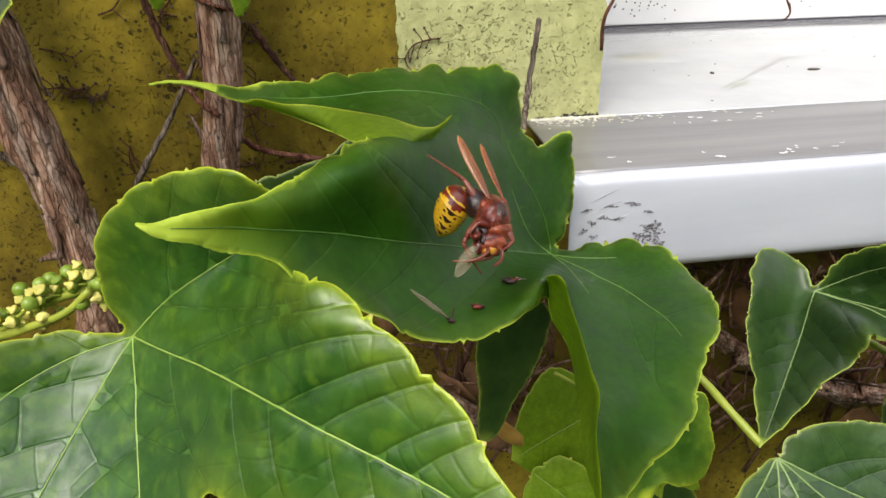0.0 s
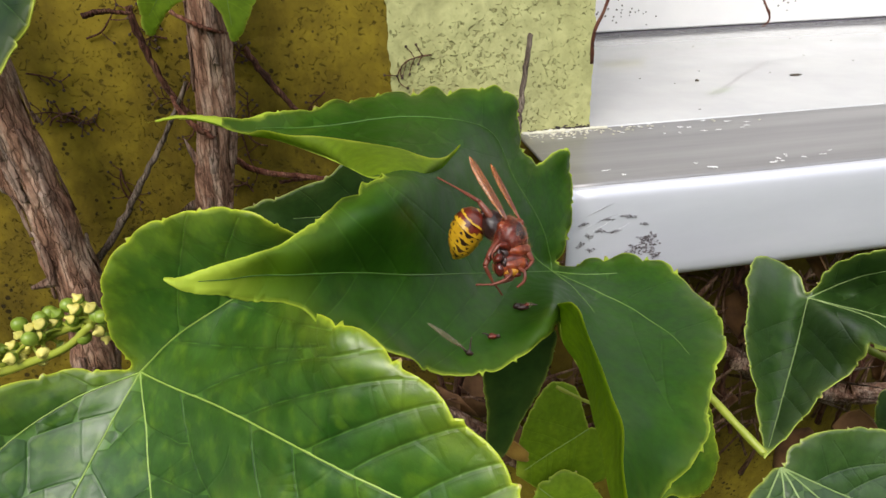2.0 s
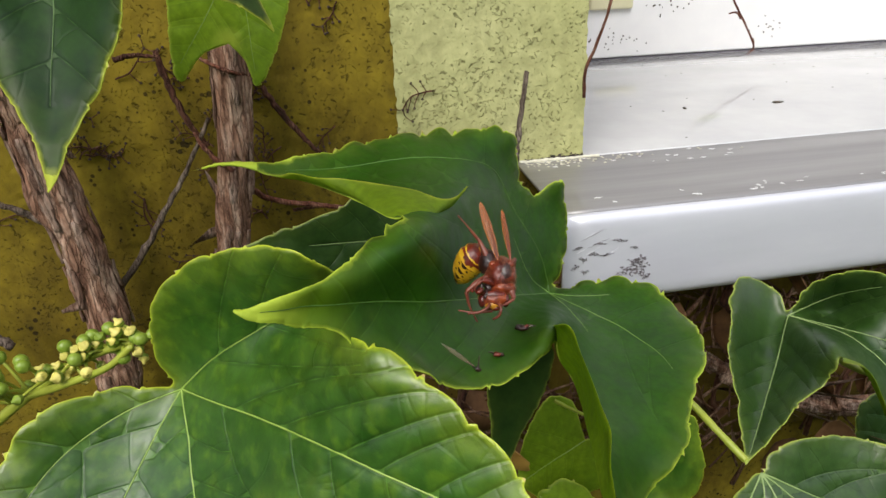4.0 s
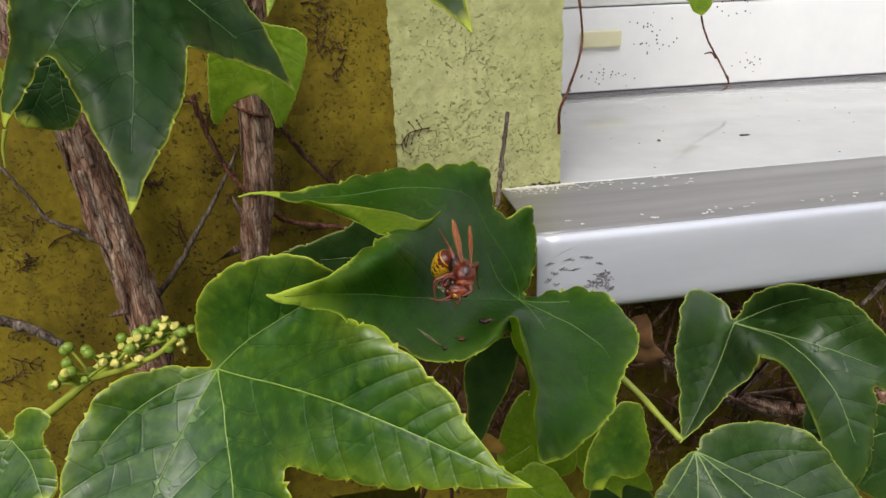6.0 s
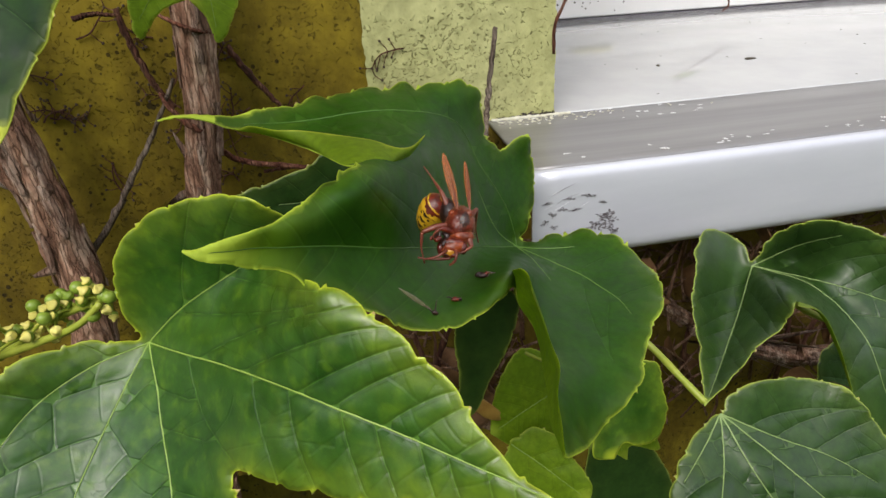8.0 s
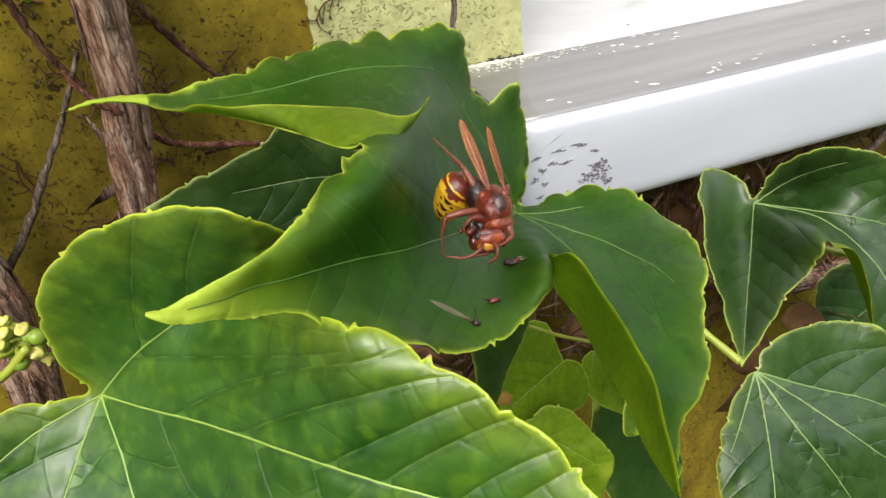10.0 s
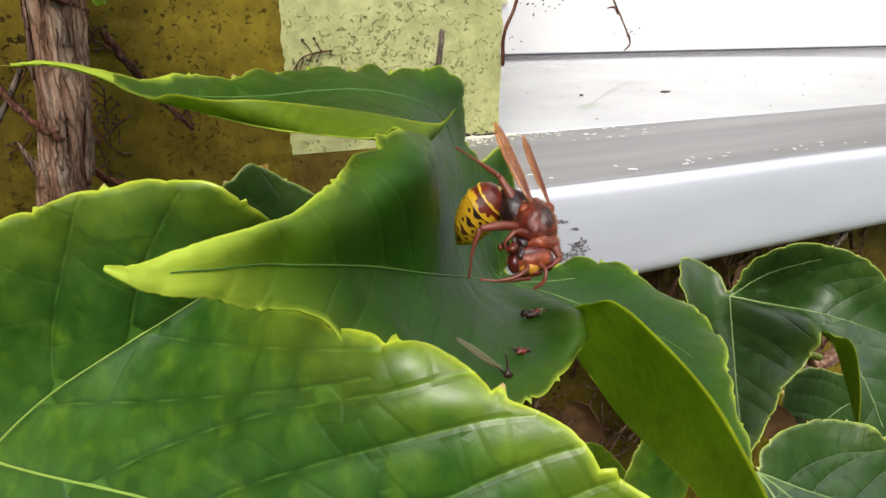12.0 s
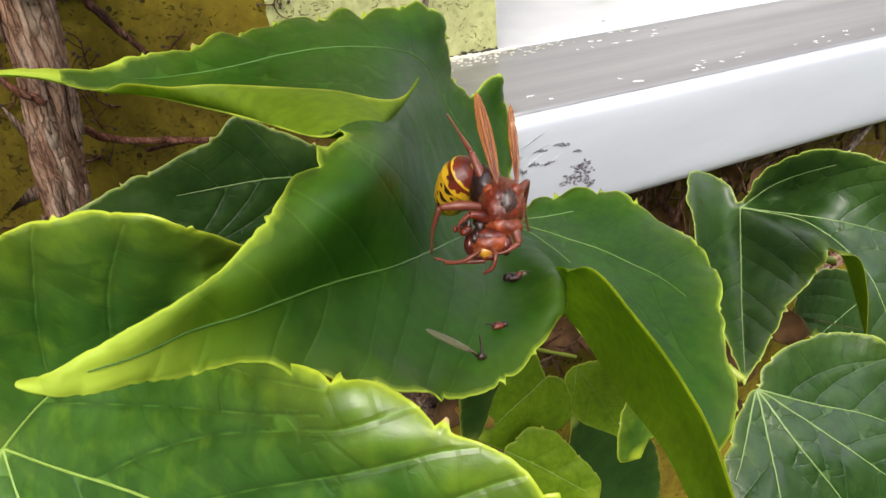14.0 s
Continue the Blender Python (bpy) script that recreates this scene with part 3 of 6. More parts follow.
SILLW = simple("sill_coating", (0.58, 0.58, 0.59), (0.66, 0.66, 0.66), 25, 0.10, 0.35, bumps=0.04)
PAINT = simple("white_paint", (0.60, 0.61, 0.68), (0.70, 0.71, 0.78), 18, 0.24, 0.28, bumps=0.12, dist=0.0004, stretch=(0.4, 2, 2))
CHIP = simple("bare_chip", (0.07, 0.06, 0.065), (0.20, 0.175, 0.19), 500, 0.7, bumps=0.0)
SCRATCH = simple("pale_scratch", (0.8, 0.8, 0.82), (0.88, 0.88, 0.88), 200, 0.5, bumps=0.0)
SPECK = simple("dirt_speck", (0.03, 0.025, 0.02), (0.10, 0.08, 0.06), 200, 0.8)
CREAM = simple("cream_plastic", (0.70, 0.66, 0.42), (0.76, 0.72, 0.50), 60, 0.45, bumps=0.1)
GRASS = simple("lawn", (0.05, 0.10, 0.02), (0.09, 0.15, 0.035), 3, 0.8, bumps=0.8, dist=0.02)

WALL_Y, BAND_X, REVEAL_X, SILL_Z = 0.279, 0.0205, 0.1155, 1.140


def relief_wall(name, x0, x1, z0, z1, mat, label, step=0.0016):
    """A stretch of scratched plaster: a fine sheet with pits and grains, 1.5 mm deep, on a thick wall behind it."""
    nx, nz = int((x1 - x0) / step) + 1, int((z1 - z0) / step) + 1
    xs, zs = np.linspace(x0, x1, nx), np.linspace(z0, z1, nz)
    co = []
    for z in zs:
        for x in xs:
            a = noise.noise(Vector((x * 210, 0, z * 260)))
            b = noise.noise(Vector((x * 70, 5, z * 70)))
            pit = max(0.0, noise.noise(Vector((x * 330 + 4 * b, 8, z * 240))) - 0.34)
            e1 = 0.0011 * noise.noise(Vector((3, 0, z * 140))) + 0.0007 * noise.noise(Vector((3, 7, z * 420)))
            e2 = 0.0012 * noise.noise(Vector((9, 0, z * 110))) + 0.0006 * noise.noise(Vector((9, 7, z * 400)))
            xs_ = x + e1 * math.exp(-(((x - BAND_X) / 0.004) ** 2)) + e2 * math.exp(-(((x - REVEAL_X) / 0.003) ** 2))
            co.append((xs_, WALL_Y - 0.0003 * a - 0.0005 * b + 0.0022 * pit, z))
    faces = [(j * nx + i, j * nx + i + 1, (j + 1) * nx + i + 1, (j + 1) * nx + i) for j in range(nz - 1) for i in range(nx - 1)]
    me = bpy.data.meshes.new(name)
    me.from_pydata(co, [], faces)
    me.materials.append(mat)
    for f in me.polygons:
        f.use_smooth = True
    return tagged(new(name, me), label, "wall", kind="structure")


relief_wall("wall_olive", -0.36, BAND_X, 0.94, 1.36, OLIVE, "olive yellow scratched plaster house wall")
relief_wall("wall_band", BAND_X, REVEAL_X, 1.1385, 1.36, PALE, "pale green painted plaster band round the window")
bm = bmesh.new()
box(bm, (-6, WALL_Y + 0.003, 0), (0.02, WALL_Y + 0.4, 6))
box(bm, (0.02, WALL_Y + 0.003, 0), (6, WALL_Y + 0.4, 1.12))
box(bm, (0.0201, WALL_Y + 0.003, 1.1385), (REVEAL_X - 0.0035, WALL_Y + 0.4, 6))
tagged(part("wall_core", bm, OLIVE), "olive plastered house wall with a window opening", "wall", kind="structure")
bm = bmesh.new()
box(bm, (1.3, WALL_Y, 1.12), (6, WALL_Y + 0.4, 6))
box(bm, (REVEAL_X, WALL_Y, 2.5), (1.3, WALL_Y + 0.4, 6))
tagged(part("wall_upper", bm, OLIVE), "olive plastered wall round the window opening", "wall", kind="structure")
relief_wall("wall_below_sill", BAND_X, 0.5, 0.94, 1.1383, UNDER, "olive plaster wall under the window sill, sill shade painted brown", 0.003)
bm = bmesh.new()
box(bm, (-60, -60, -0.2), (60, WALL_Y, 0))
tagged(part("ground", bm, GRASS), "green lawn in front of the house", "ground", kind="structure")
bm = bmesh.new()
box(bm, (-600, -600, -0.5), (600, 600, -0.21))
tagged(part("land", bm, GRASS), "wide green land to the horizon", "ground", kind="structure")

# Unseen hedge added behind the camera to block low light and darken reflections.
UNSEEN_HEDGE = simple("unseen_hedge_green", (0.02, 0.05, 0.012), (0.06, 0.11, 0.03), 6, 0.6, bumps=0.8, dist=0.05)
bm = bmesh.new()
rows_g = []
for zz in np.linspace(-0.05, 4.6, 24):
    rows_g.append([bm.verts.new((x, -9.0 + 0.5 * noise.noise(Vector((x * 0.9, zz * 0.9, 0))) + 0.25 * noise.noise(Vector((x * 3, zz * 3, 5))), zz + (0.5 * noise.noise(Vector((x * 0.6, 0, 3))) if zz > 4 else 0))) for x in np.linspace(-30, 30, 160)])
for r0, r1 in zip(rows_g, rows_g[1:]):
    for k in range(159):
        bm.faces.new((r0[k], r1[k], r1[k + 1], r0[k + 1]))
bm.normal_update()
bmesh.ops.solidify(bm, geom=bm.faces[:], thickness=0.8)
tagged(part("unseen_hedge", bm, UNSEEN_HEDGE), "unseen hedge added to block low light and darken reflections", "hedge", kind="structure")

# window sill: a bent aluminium sheet with a nose, and the coated board behind it
SILL_L = 0.0800
sill = thing("window_sill", (SILL_L, 0.213, 1.13), "pale metal window sill with chipped paint on its nose", "window sill", kind="structure")
prof = [(0.2180, 1.0890), (0.2150, 1.0893), (0.2129, 1.0906), (0.2120, 1.0930), (0.2117, 1.0970), (0.2116, 1.108), (0.2117, 1.1180), (0.2119, 1.1235), (0.2123, 1.1265), (0.2130, 1.1287), (0.2140, 1.1304), (0.2155, 1.1315)]
prof_top = [(0.2155, 1.1315), (0.2185, 1.1323), (0.235, 1.1345), (0.26, 1.1374), (0.2795, 1.1394)]


def bent_sheet(name, prof, mat, label):
    bm = bmesh.new()
    rows = []
    for x in np.linspace(SILL_L, 1.35, 90):
        wob = 0.0004 * noise.noise(Vector((x * 9, 0, 0)))
        rows.append([bm.verts.new((x, y, z + wob)) for y, z in prof] + [bm.verts.new((x, y + 0.0022, z - 0.0016 + wob)) for y, z in prof[::-1]])
    for a, b in zip(rows, rows[1:]):
        for i in range(len(a)):
            bm.faces.new((a[i], a[(i + 1) % len(a)], b[(i + 1) % len(a)], b[i]))
    bm.faces.new(rows[0][::-1])
    bm.faces.new(rows[-1])
    o = part(name, bm, mat, sill, label)
    o.matrix_parent_inverse = Matrix.Translation(sill.location).inverted()
    return o


nose = bent_sheet("sill_nose", prof, PAINT, "white painted nose with chipped paint")
slope = bent_sheet("sill_slope", prof_top, ALU, "grey bare metal slope")
bm = bmesh.new()
box(bm, (SILL_L + 0.001, 0.2797, 1.1330), (1.35, 0.610, 1.1399), 0.0008)
for v in bm.verts:
    v.co.z += (v.co.y - 0.2797) * 0.0590
board = part("sill_board", bm, SILLW, sill)
board.matrix_parent_inverse = Matrix.Translation(sill.location).inverted()
rnd = random.Random(3)


def chip(x, y, z, w, h, seed, flat=False):
    """A patch where the paint has flaked: an uneven thin flake with a hole or a crack in it."""
    rn = random.Random(seed)
    bm = bmesh.new()
    n = 26
    inner, outer = [], []
    for k in range(n):
        a = 2 * math.pi * k / n
        r = 0.75 + 0.9 * noise.noise(Vector((math.cos(a) * 2.6, math.sin(a) * 2.6, seed * 3.1))) + rn.uniform(-0.12, 0.12)
        q = r * (rn.uniform(0.0, 0.55) if flat else rn.uniform(0.35, 0.82))
        pts = []
        for rr in (r, q):
            u, v = math.cos(a) * rr * w, math.sin(a) * rr * h
            pts.append((x + u, y + v if flat else y, z + (v * 0.115 if flat else v)))
        outer.append(bm.verts.new(pts[0]))
        inner.append(bm.verts.new(pts[1]))
    for k in range(n):
        if rn.random() < 0.72:
            bm.faces.new((outer[k], outer[(k + 1) % n], inner[(k + 1) % n], inner[k]))
    bm.normal_update()
    bmesh.ops.solidify(bm, geom=bm.faces[:], thickness=0.00012)
    o = part("paint_chip", bm, CHIP if not flat else WHITE, sill)
    for f in o.data.polygons:
        f.use_smooth = False
    o.matrix_parent_inverse = Matrix.Translation(sill.location).inverted()


for k, (x, z, w, h) in enumerate([(0.1150, 1.1075, 0.0034, 0.0026), (0.1125, 1.1045, 0.0036, 0.0024), (0.1085, 1.1040, 0.0030, 0.0016), (0.1165, 1.1020, 0.0026, 0.0020), (0.1135, 1.1090, 0.0030, 0.0012), (0.1180, 1.1000, 0.0012, 0.0010), (0.1050, 1.1190, 0.0024, 0.0010),
                                  (0.0990, 1.1130, 0.0022, 0.0007), (0.0930, 1.1140, 0.0016, 0.0010), (0.0885, 1.1120, 0.0014, 0.0016), (0.0860, 1.1175, 0.0016, 0.0008),
                                  (0.0960, 1.1185, 0.0022, 0.0006), (0.0895, 1.1060, 0.0014, 0.0010), (0.0850, 1.1085, 0.0012, 0.0014), (0.1120, 1.1150, 0.0014, 0.0007), (0.0870, 1.1010, 0.0012, 0.0008)]):
    for q in range(3):
        chip(x + (q - 1) * w * 0.7, 0.21145 - q * 0.00003, z + math.sin(k * 2.3 + q * 2.1) * h * 0.5, w * (0.9 - 0.2 * (q % 2)), h * (0.6 + 0.3 * (q % 2)), k * 3 + q + 1)
for k in range(54):
    x = SILL_L + 0.012 + abs(rnd.gauss(0, 0.05)) if k < 24 else rnd.uniform(0.1, 0.34)
    y = rnd.uniform(0.262, 0.2785) if k < 24 else 0.2195 + abs(rnd.gauss(0, 0.004))
    chip(x, y, 1.1331 + (y - 0.219) * 0.1065, rnd.uniform(0.0005, 0.0018), rnd.uniform(0.0004, 0.0011), k + 40, True)

for k in range(7):
    x, zz = SILL_L + rnd.uniform(0.004, 0.02), rnd.uniform(1.112, 1.1225)
    d = rnd.uniform(0.004, 0.011)
    bm = bmesh.new()
    tube(bm, spline([(x, 0.2116, zz), (x + d * 0.5, 0.2116, zz + d * 0.22), (x + d, 0.2116, zz + d * rnd.uniform(0.35, 0.5))], 8), (0.00002, 0.00006, 0.00002), 5)
    part("scratch", bm, CHIP if k % 3 == 0 else SCRATCH, sill).matrix_parent_inverse = Matrix.Translation(sill.location).inverted()

# roller shutter behind the sill
SH = 0.585
shutter = thing("roller_shutter", (0.6, SH, 1.14), "closed white plastic roller shutter of the window", "roller shutter")
inv = Matrix.Translation(shutter.location).inverted()
z = 1.1590
for k, h in enumerate((0.0870, 0.05, 0.05, 0.05, 0.05, 0.05, 0.05, 0.05, 0.05)):
    bm = bmesh.new()
    box(bm, (REVEAL_X - 0.05, SH, z), (1.32, SH + 0.012, z + h - 0.0012), 0.002)
    o = part("slat", bm, WHITE, shutter)
    o.matrix_parent_inverse = inv
    z += h
# Dark strip added to draw the shadow line where shutter meets sill.
GAP_DARK = simple("gap_dark", (0.05, 0.045, 0.06), (0.08, 0.07, 0.09), 90, 0.7, bumps=0.1)
bm = bmesh.new()
box(bm, (REVEAL_X - 0.05, SH - 0.0006, 1.1574), (1.32, SH + 0.011, 1.1588), 0.0003)
part("gap_strip", bm, GAP_DARK, shutter, "dark strip added for the shadow line below the shutter").matrix_parent_inverse = inv
bm = bmesh.new()
box(bm, (REVEAL_X - 0.05, SH + 0.013, 1.1405), (1.32, SH + 0.03, 2.5))
tagged(part("window_back", bm, WHITE), "white window frame behind the shutter", "window", kind="structure")

label_box = bmesh.new()
box(label_box, (0.2475, SH - 0.006, 1.2050), (0.2925, SH, 1.2220), 0.002, 3)
tagged(part("shutter_stop", label_box, CREAM), "small cream plastic stop block on the shutter", "stop block")
rnd = random.Random(8)
bm = bmesh.new()
for k in range(120):
    if k < 80:
        cx, cz = ((0.325, 1.222), (0.328, 1.207), (0.26, 1.173), (0.45, 1.180), (0.42, 1.24), (0.29, 1.175))[k % 6]
        x, zz = rnd.gauss(cx, 0.012), rnd.gauss(cz, 0.006)
        if zz < 1.162:
            continue
        ball(bm, (x, SH - 0.0002, zz), [rnd.uniform(0.0005, 0.0010)] * 3, None, 6, 4)
    else:
        x, y = rnd.uniform(0.13, 0.6), rnd.uniform(0.285, 0.57)
        ball(bm, (x, y, 1.1399 + (y - 0.2797) * 0.0590), [rnd.uniform(0.0004, 0.0011), rnd.uniform(0.0004, 0.001), 0.0003], None, 6, 4)
tagged(part("dirt_specks", bm, SPECK), "tiny dark dirt specks on the white sill and shutter", "dirt", kind="stuff")
for x, y, w in ((0.2218, 0.360, 0.0012), (0.288, 0.356, 0.004)):
    bm = bmesh.new()
    ball(bm, (0, 0, 0), (w, 0.0014, 0.0008), None, 10, 6)
    for v in bm.verts:
        v.co *= 1 + 0.4 * noise.noise(v.co * 900)
    ob = part("dry_crumb", bm, SPECK)
    ob.location = (x, y, 1.1404 + (y - 0.2797) * 0.0590)
    tagged(ob, "small dark dry crumb lying on the sill", "crumb", "crumbs on the sill")

# crumbled mortar and dirt where the plaster meets the sill
rnd = random.Random(14)
bm = bmesh.new()
for k in range(90):
    x = rnd.uniform(0.084, 0.116) if k < 24 else min(0.1155, rnd.gauss(0.106, 0.005))
    r = rnd.uniform(0.0002, 0.0006)
    first = len(bm.verts)
    ball(bm, (x, WALL_Y - rnd.uniform(0.0, 0.0012), 1.1402 + abs(rnd.gauss(0, 0.0006))), (r * rnd.uniform(1, 2.2), r, r * 0.8), None, 6, 4)
    bm.verts.ensure_lookup_table()
    for v in bm.verts[first:]:
        v.co += Vector((rnd.uniform(-0.4, 0.4), rnd.uniform(-0.3, 0.3), rnd.uniform(-0.3, 0.3))) * r
tagged(part("joint_dirt", bm, SPECK), "dark crumbs and dirt in the joint above the sill", "dirt", kind="stuff")
MORTAR = simple("pale_mortar", (0.56, 0.54, 0.42), (0.70, 0.68, 0.58), 300, 0.85, bumps=0.4, dist=0.0003)
bm = bmesh.new()
lip = [(x, WALL_Y - 0.0012 + 0.0012 * noise.noise(Vector((x * 190, 4, 0))), 1.1397) for x in np.linspace(0.0815, 0.124, 60)]
tube(bm, lip, [0.0008 + 0.0009 * abs(noise.noise(Vector((x * 330, 1, 7)))) for x, _, _ in lip], 8, 0.25)
tagged(part("mortar_lip", bm, MORTAR), "thin pale line of smeared plaster along the back of the sill", "plaster", kind="structure")
bm = bmesh.new()
for k in range(90):
    x = 0.083 + abs(rnd.gauss(0, 0.030))
    y = WALL_Y - abs(rnd.gauss(0, 0.004)) - 0.001
    ball(bm, (x, y, 1.1331 + (y - 0.219) * 0.1065), [rnd.uniform(0.0003, 0.0010), rnd.uniform(0.0003, 0.0008), 0.0003], None, 6, 4)
tagged(part("mortar_crumbs", bm, MORTAR), "pale plaster crumbs scattered on the sill", "crumbs", kind="stuff")


# ---- leaves: rib and margin curves in tenths of a millimetre from the leaf base ----
leaf("large dark green ivy leaf with folded lobes and yellow-green margins", "hero", (0.0617, 0.1802, 1.1149), [
    ([(0, 0, 0), (-305, -432, 234), (-464, -652, 352), (-565, -777, 421), (-661, -872, 481), (-724, -937, 518), (-772, -982, 542), (-816, -1017, 561), (-863, -1047, 577), (-906, -1052, 580)],
     [(0, 0, 0), (-277, -302, 333), (-333, -377, 399), (-380, -437, 454), (-424, -502, 508), (-448, -542, 539), (-465, -572, 559), (-492, -607, 567), (-571, -788, 603), (-613, -816, 605), (-658, -846, 606), (-686, -867, 588), (-719, -907, 582), (-766, -977, 591), (-798, -1012, 592), (-829, -1032, 593), (-860, -1047, 591), (-906, -1052, 580)]),
    ([(0, 0, 0), (-305, -432, 234), (-464, -652, 352), (-565, -777, 421), (-661, -872, 481), (-724, -937, 518), (-772, -982, 542), (-816, -1017, 561), (-863, -1047, 577), (-906, -1052, 580)],
     [(0, 0, 0), (-124, -352, 129), (-258, -722, 288), (-285, -775, 272), (-345, -815, 250), (-393, -840, 245), (-439, -864, 245), (-491, -888, 263), (-523, -905, 288), (-582, -937, 325), (-667, -955, 413), (-755, -986, 500), (-781, -1004, 519), (-805, -1023, 534), (-836, -1037, 550), (-865, -1050, 562), (-906, -1052, 580)]),
    ([(0, 0, 0), (-277, -302, 333), (-333, -377, 399), (-380, -437, 454), (-424, -502, 508), (-448, -542, 539), (-465, -572, 559), (-506, -632, 565), (-561, -722, 585), (-612, -722, 594), (-654, -602, 585), (-705, -452, 575), (-811, -342, 596), (-857, -357, 616), (-898, -392, 634), (-927, -412, 655), (-982, -453, 679), (-1046, -498, 682)],
     [(7, -22, 30), (86, 68, 133), (109, 118, 237), (75, 128, 394), (-3, 86, 363), (-65, 58, 369), (-121, 35, 487), (-123, 18, 575), (-192, 7, 612), (-331, -12, 635), (-498, -62, 641), (-623, -116, 642), (-787, -260, 642), (-900, -361, 658), (-993, -449, 683), (-1046, -498, 682)]),
    ([(-467, -562, 553), (-506, -632, 565), (-561, -722, 585), (-612, -722, 594), (-654, -602, 585), (-705, -452, 575), (-811, -342, 596), (-857, -357, 616), (-898, -392, 634), (-927, -412, 655), (-982, -453, 679), (-1046, -498, 682)],
     [(-420, -558, 603), (-454, -582, 587), (-491, -602, 591), (-548, -532, 599), (-605, -502, 607), (-719, -441, 619), (-777, -410, 618), (-844, -372, 626), (-872, -377, 621), (-898, -392, 636), (-927, -412, 656), (-982, -453, 680), (-1046, -498, 682)]),
    ([(0, 0, 0), (-124, -352, 129), (-232, -652, 246), (-230, -662, 195), (-214, -667, 146), (-190, -682, 107), (-197, -762, 86), (-237, -890, 113), (-271, -1002, 142), (-296, -1087, 135), (-297, -1162, 110)],
     [(19, -2, 5), (100, -22, 28), (178, -34, 40), (260, -102, 62), (328, -182, 50), (341, -305, 40), (308, -462, 39), (234, -622, 53), (152, -702, 40), (96, -780, 37), (28, -866, -3), (-51, -920, -16), (-95, -951, -27), (-208, -1072, 31), (-297, -1162, 110)]),
    ([(-229, -642, 242), (-230, -662, 195), (-214, -667, 146), (-190, -682, 107), (-197, -762, 86), (-237, -890, 113), (-271, -1002, 142), (-296, -1087, 135), (-297, -1162, 110)],
     [(-271, -752, 307), (-251, -772, 319), (-246, -802, 320), (-266, -897, 320), (-275, -982, 303), (-278, -1032, 281), (-272, -1060, 251), (-304, -1132, 232), (-306, -1162, 185), (-307, -1182, 133)]),
], [[(-1, -2, 1), (-94, -74, 101), (-196, -202, 311)],
    [(-1, -2, 1), (10, -150, 10), (5, -330, 20)],
    [(-1, -2, 1), (60, -165, 8), (120, -345, 20), (150, -520, 25), (140, -610, 30)],
    [(-1, -2, 1), (70, -85, 15), (165, -150, 40)],
    [(-1, -2, 1), (-20, 48, 128), (-142, -22, 341), (-215, -22, 494), (-380, -150, 575), (-560, -230, 605), (-720, -300, 610), (-850, -360, 630)]], folded=(3, 5), young=(0, 1), through_points=[(-406, -763, 257), (-467, -829, 270), (-542, -813, 337), (-303, -629, 236)])
leaf("broad green ivy leaf with pale veins and glossy yellow-edged margin", "bright", (-0.0566, 0.1323, 1.1255), [
    ([(0, 0, 0), (109, -63, 113), (216, -133, 203), (349, -203, 299), (469, -263, 367)],
     [(-7, 7, 10), (-46, 27, 69), (-10, -23, 264), (82, -83, 366), (182, -153, 424), (281, -233, 458), (367, -323, 468), (425, -293, 411), (469, -263, 367)]),
    ([(0, 0, 0), (109, -63, 113), (216, -133, 203), (349, -203, 299), (469, -263, 367)],
     [(0, 0, 0), (109, -68, 112), (198, -133, 196), (366, -243, 342), (414, -263, 350), (455, -245, 365), (469, -263, 367)]),
    ([(0, 0, 0), (128, -163, 46), (247, -313, 92), (437, -565, 157), (614, -703, 130), (805, -873, 104)],
     [(0, 0, 0), (109, -68, 112), (198, -133, 196), (366, -243, 342), (405, -323, 346), (428, -395, 344), (447, -455, 350), (463, -505, 363), (500, -536, 356), (533, -561, 342), (570, -600, 318), (606, -637, 296), (642, -672, 262), (674, -703, 230), (705, -748, 172), (750, -803, 120), (805, -873, 104)]),
    ([(0, 0, 0), (128, -163, 46), (247, -313, 92), (437, -565, 157), (614, -703, 130), (805, -873, 104)],
     [(7, -23, 0), (62, -123, -21), (113, -213, -43), (142, -268, -54), (161, -303, -62), (180, -338, -65), (206, -386, -70), (226, -428, -69), (278, -503, -46), (362, -573, -29), (474, -653, -7), (602, -743, 33), (707, -812, 69), (805, -873, 104)]),
    ([(0, 0, 0), (29, -123, -64), (39, -193, -122), (63, -323, -216), (56, -443, -347), (-25, -543, -468)],
     [(-6, -3, 7), (-125, -13, 35), (-217, -53, 52), (-296, -103, 48), (-377, -163, -40), (-413, -223, -121), (-428, -273, -199), (-358, -383, -337), (-216, -473, -439), (-25, -543, -468)]),
    ([(0, 0, 0), (29, -123, -64), (39, -193, -122), (63, -323, -216), (56, -443, -347), (-25, -543, -468)],
     [(7, -23, 0), (62, -123, -21), (113, -213, -43), (142, -268, -54), (161, -303, -62), (180, -338, -65), (206, -386, -70), (226, -428, -69), (237, -468, -82), (244, -493, -138), (240, -523, -306), (134, -553, -433), (-25, -543, -468)]),
], [[(0, 0, 0), (109, -63, 113), (216, -133, 203), (349, -203, 299)],
    [(0, 0, 0), (128, -163, 46), (247, -313, 92), (437, -565, 157), (614, -703, 130), (805, -873, 104)],
    [(0, 0, 0), (29, -123, -64), (39, -193, -122), (63, -323, -216), (56, -443, -347)],
    [(1, -3, 2), (-66, -103, -83), (-132, -193, -176), (-177, -273, -250), (-197, -373, -363)],
    [(1, -3, 2), (-121, -63, -5), (-250, -133, -53), (-343, -203, -129)]])
